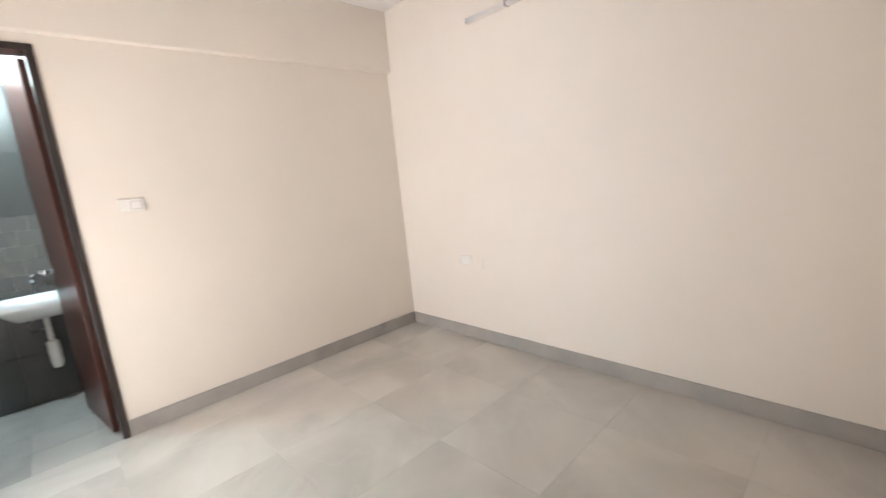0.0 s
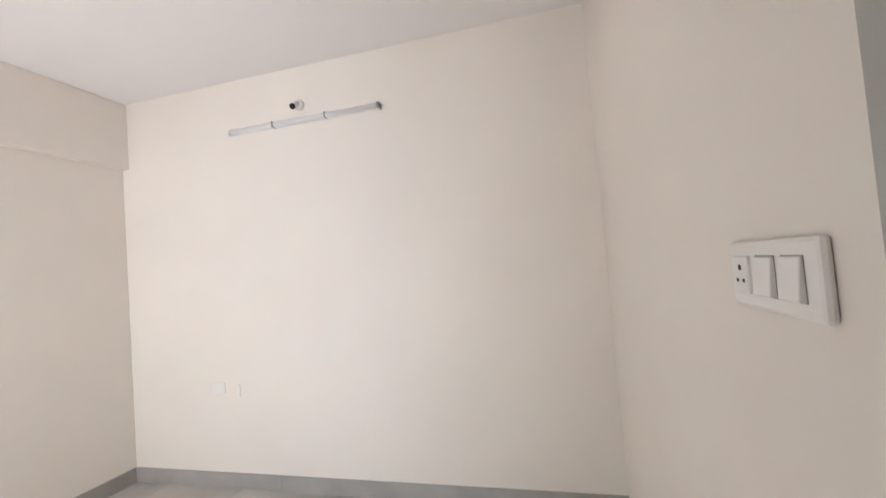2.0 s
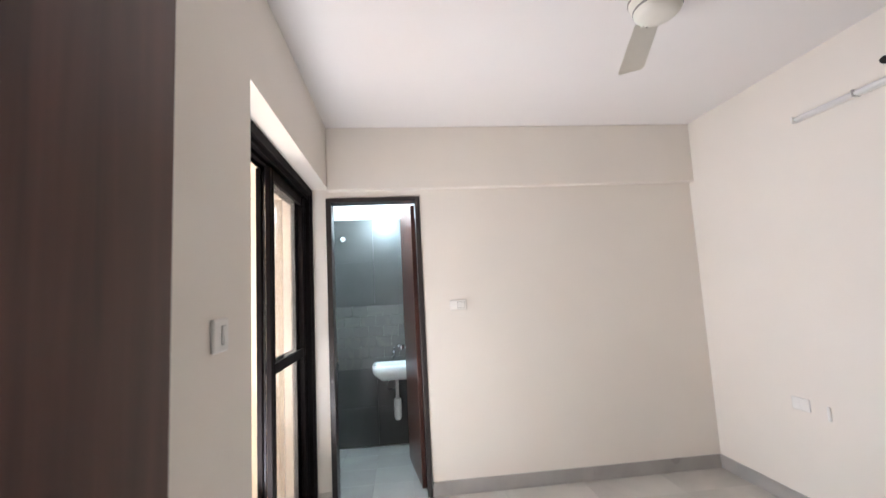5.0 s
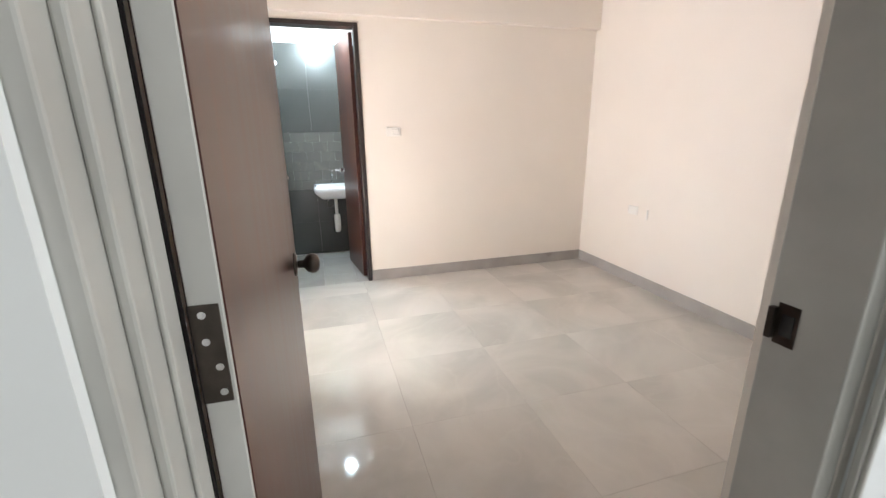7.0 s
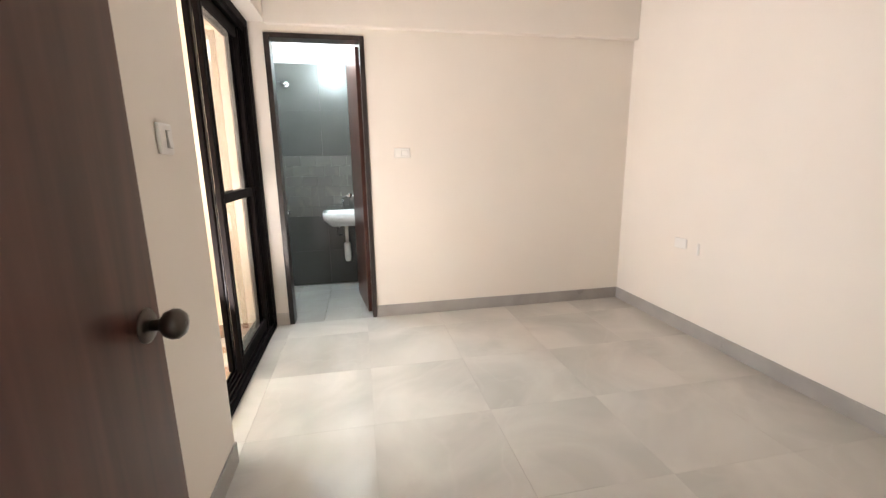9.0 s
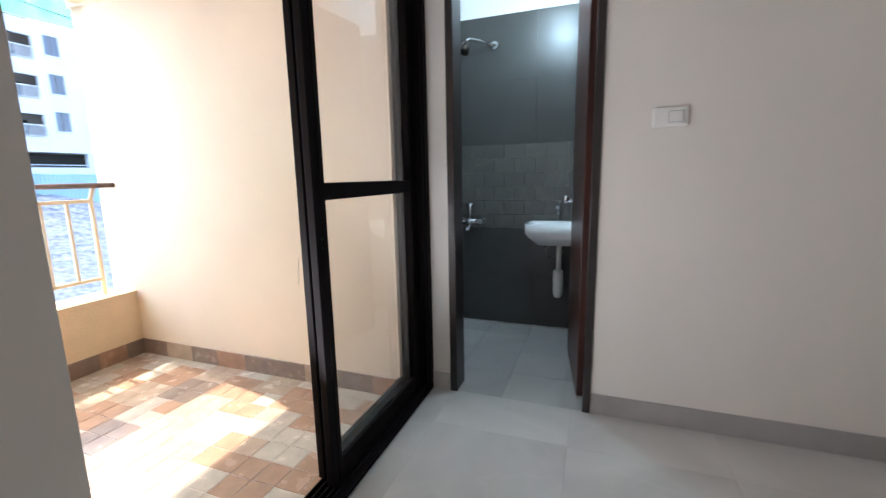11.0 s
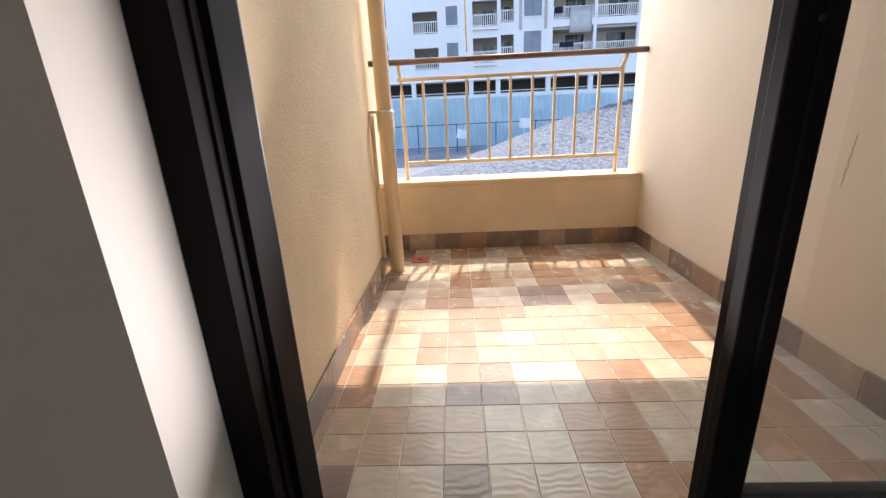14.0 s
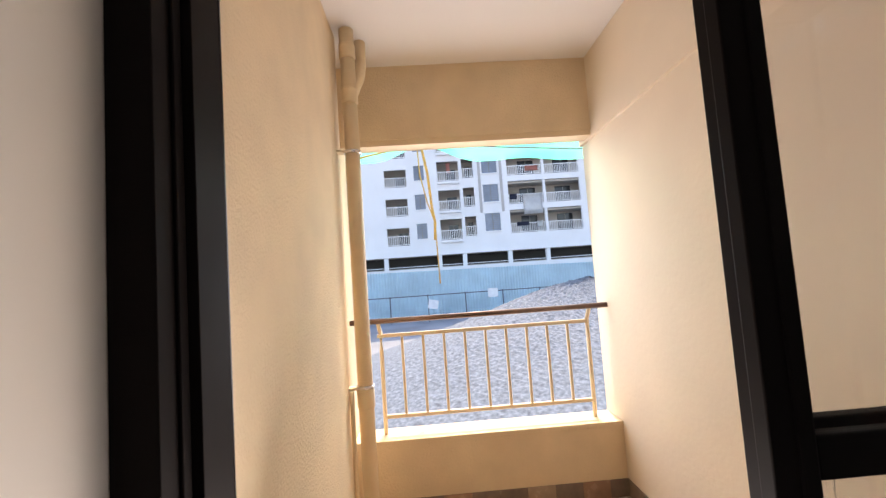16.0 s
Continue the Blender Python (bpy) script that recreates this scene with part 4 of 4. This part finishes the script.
for a, b, sill, hh, kind in bays:
    for lv in LV:
        z = lv + sill
        if kind in ("window", "blue"):
            w = part("window", boxes([(-0.2, -0.16, a, b, z, z + hh)]), M_BLUEWIN, AB, "blue-grey window with dark grille")
            part("window_grille", boxes([(-0.1, -0.08, a, b, z + hh * q / 9, z + hh * q / 9 + 0.03) for q in range(1, 9)] + [(-0.12, -0.08, (a + b) / 2 - 0.03, (a + b) / 2 + 0.03, z, z + hh)]), M_FANGREY, w)
            part("window_sill", boxed(-0.05, 0.10, a - 0.06, b + 0.06, z - 0.10, z), M_FACADE, w)
        else:
            dw = part("balcony_door", boxes([(-2.0, -1.94, a + (b - a) * 0.45, b - (b - a) * 0.08, z - 0.3, z + hh * 0.82)]), M_DARKWIN, AB, "dark glazed balcony door")
            part("door_bar", boxes([(-1.94, -1.92, a + (b - a) * 0.68, a + (b - a) * 0.70, z - 0.3, z + hh * 0.82)]), M_FANGREY, dw)
            out = 0.35 if kind == "corner" else 0.02
            nb = max(6, int((b - a) / 0.17))
            rows = [(out - 0.02, out + 0.02, a, b, z + 0.88, z + 0.95), (out - 0.02, out + 0.02, a, b, z + 0.05, z + 0.11)]
            rows += [(out - 0.015, out + 0.015, a + (b - a) * q / nb, a + (b - a) * q / nb + 0.05, z + 0.1, z + 0.9) for q in range(nb)]
            part("balcony_railing", boxes(rows), M_FACADE, AB)
            if kind == "corner":
                part("balcony_slab", boxes([(0.0, 0.4, a, b, z - 0.22, z)]), M_FACADE, AB)


def washing(y, z, w, h, material, label):
    c = thing("washing", pose(-39.93, y, z), label, "laundry", group="washing on the balconies")
    bm = bmesh.new()
    cols = [[bm.verts.new((0.03 * math.sin(9 * i / 8 + k), w * i / 8, -h * k / 4)) for k in range(5)] for i in range(9)]
    for p, q in zip(cols, cols[1:]):
        for k in range(4):
            bm.faces.new((p[k], q[k], q[k + 1], p[k + 1])).smooth = True
    bmesh.ops.solidify(bm, geom=bm.faces[:], thickness=0.02)
    part("cloth", bm, material, c)


washing(12.0, LV[1] + 1.45, 1.9, 2.0, M_CLOTH, "white sheet drying over a far balcony rail")
washing(10.7, LV[1] + 1.5, 0.7, 0.5, M_DARKCLOTH, "dark clothes drying over a far balcony rail")
washing(11.2, LV[0] + 1.6, 1.2, 0.4, M_DARKCLOTH, "dark clothes drying over a far balcony rail")
washing(13.2, LV[0] + 1.6, 0.6, 0.6, M_CLOTH, "white cloth drying over a far balcony rail")
washing(4.6, LV[2] + 2.1, 0.4, 1.0, M_REDCLOTH, "orange-red cloth hanging on a far balcony")
washing(12.4, LV[2] + 1.4, 1.3, 0.5, M_REDCLOTH, "red cloth drying over a far balcony rail")

# ---- floor pieces ----
fl = solid("floor", boxes([(-0.112, E, S, N, -0.1, -0.006), (DX0, DX1, -0.222, S, -0.1, -0.006)]), M_GROUT, "polished beige tiled bedroom floor", "floor", kind="structure")
tile_cache = {}


def flat_tile(parent, name, material, x0, x1, y0, y1, z0, z1, joint, bevel):
    key = (name, material.name, round(x1 - x0, 3), round(y1 - y0, 3))
    if key not in tile_cache:
        tile_cache[key] = mesh_of(name, boxed(0, x1 - x0 - joint, 0, y1 - y0 - joint, z0 - z1, 0, bevel=bevel, seg=1), material)
    ob = new(name, tile_cache[key])
    ob.location, ob.parent = (x0, y0, z1), parent
    return ob


xs = [-0.112, 0.0, 0.6, 1.2, 1.8, 2.4, E]
ys = [S, 0.5, 1.1, 1.7, 2.3, 2.9, N]
for x0, x1 in zip(xs, xs[1:]):
    for y0, y1 in zip(ys, ys[1:]):
        if x0 < -0.05 and y0 < OY0 - 0.5:
            continue
        flat_tile(fl, "tile", M_FLOOR, x0, x1, max(y0, OY0) if x0 < -0.05 else y0, y1, -0.006, 0.0, 0.0007, 0.0003)
flat_tile(fl, "tile", M_FLOOR, DX0, DX1, -0.222, S, -0.006, 0.0, 0.0007, 0.0003)

bfl = thing("bath_floor_tiles", pose(0, 0, 0), "matt grey bathroom floor tiles", "floor tiles", kind="structure")
for i in range(7):
    for j in range(4):
        x0, y0 = BBW + 0.3 * i, N + 0.3 * j
        if y0 < BBK - 0.02:
            flat_tile(bfl, "tile", M_BATHFLOOR, x0, min(x0 + 0.3, BBE), y0 if j else N + 0.001, min(y0 + 0.3, BBK - 0.001), -0.010, -0.004, 0.002, 0.0006)

bfl2 = thing("balcony_floor_tiles", pose(0, 0, 0), "patchwork cream, peach and brown balcony tiles", "floor tiles", kind="structure")
rng = random.Random(11)
C = 0.1085
nx, ny = 18, 15
kinds = {}
for p in range(nx // 2 + 1):
    for q in range(-1, ny // 2 + 2):
        k = rng.choices((0, 2), (68, 32))[0] if (p + q) % 2 else rng.choices((1, 3, 2), (58, 24, 18))[0]
        for a in range(2):
            for b in range(2):
                kinds[(2 * p + a, 2 * q + b + p % 2)] = k if rng.random() < 0.93 else rng.choice((0, 1, 2))
for i in range(nx):
    for j in range(ny):
        x0, y0 = BW + i * C, BS - 0.07 + j * C
        x1, y1 = min(x0 + C, -0.253), min(y0 + C, BN)
        if x1 - x0 < 0.02 or y1 - y0 < 0.02:
            continue
        if y0 < BS - 0.02 and x0 > -1.85:
            y0 = BS
            if y1 - y0 < 0.02:
                continue
        flat_tile(bfl2, "tile", M_TILE[kinds[(i, j)]], x0, x1, y0, y1, -0.008, 0.0, 0.0022, 0.0008)
bsk = thing("balcony_skirting", pose(0, 0, 0), "brown patchwork tile skirting of the balcony", "baseboard", kind="structure")
SM = [M_TILE[3], M_TILE[2], M_TILE[3], M_TILE[1], M_TILE[3]]
skirting_run(bsk, None, BW + 0.009, BS - 0.06, BW + 0.009, BN, -1, 0, 0.10, 0.008, 0.163, 0.0, SM)
skirting_run(bsk, None, BW + 0.010, BN - 0.001, -0.26, BN - 0.001, 0, -1, 0.10, 0.008, 0.217, 0.0, SM)
skirting_run(bsk, None, -1.80, BS + 0.001, -0.26, BS + 0.001, 0, 1, 0.10, 0.008, 0.217, 0.0, SM)
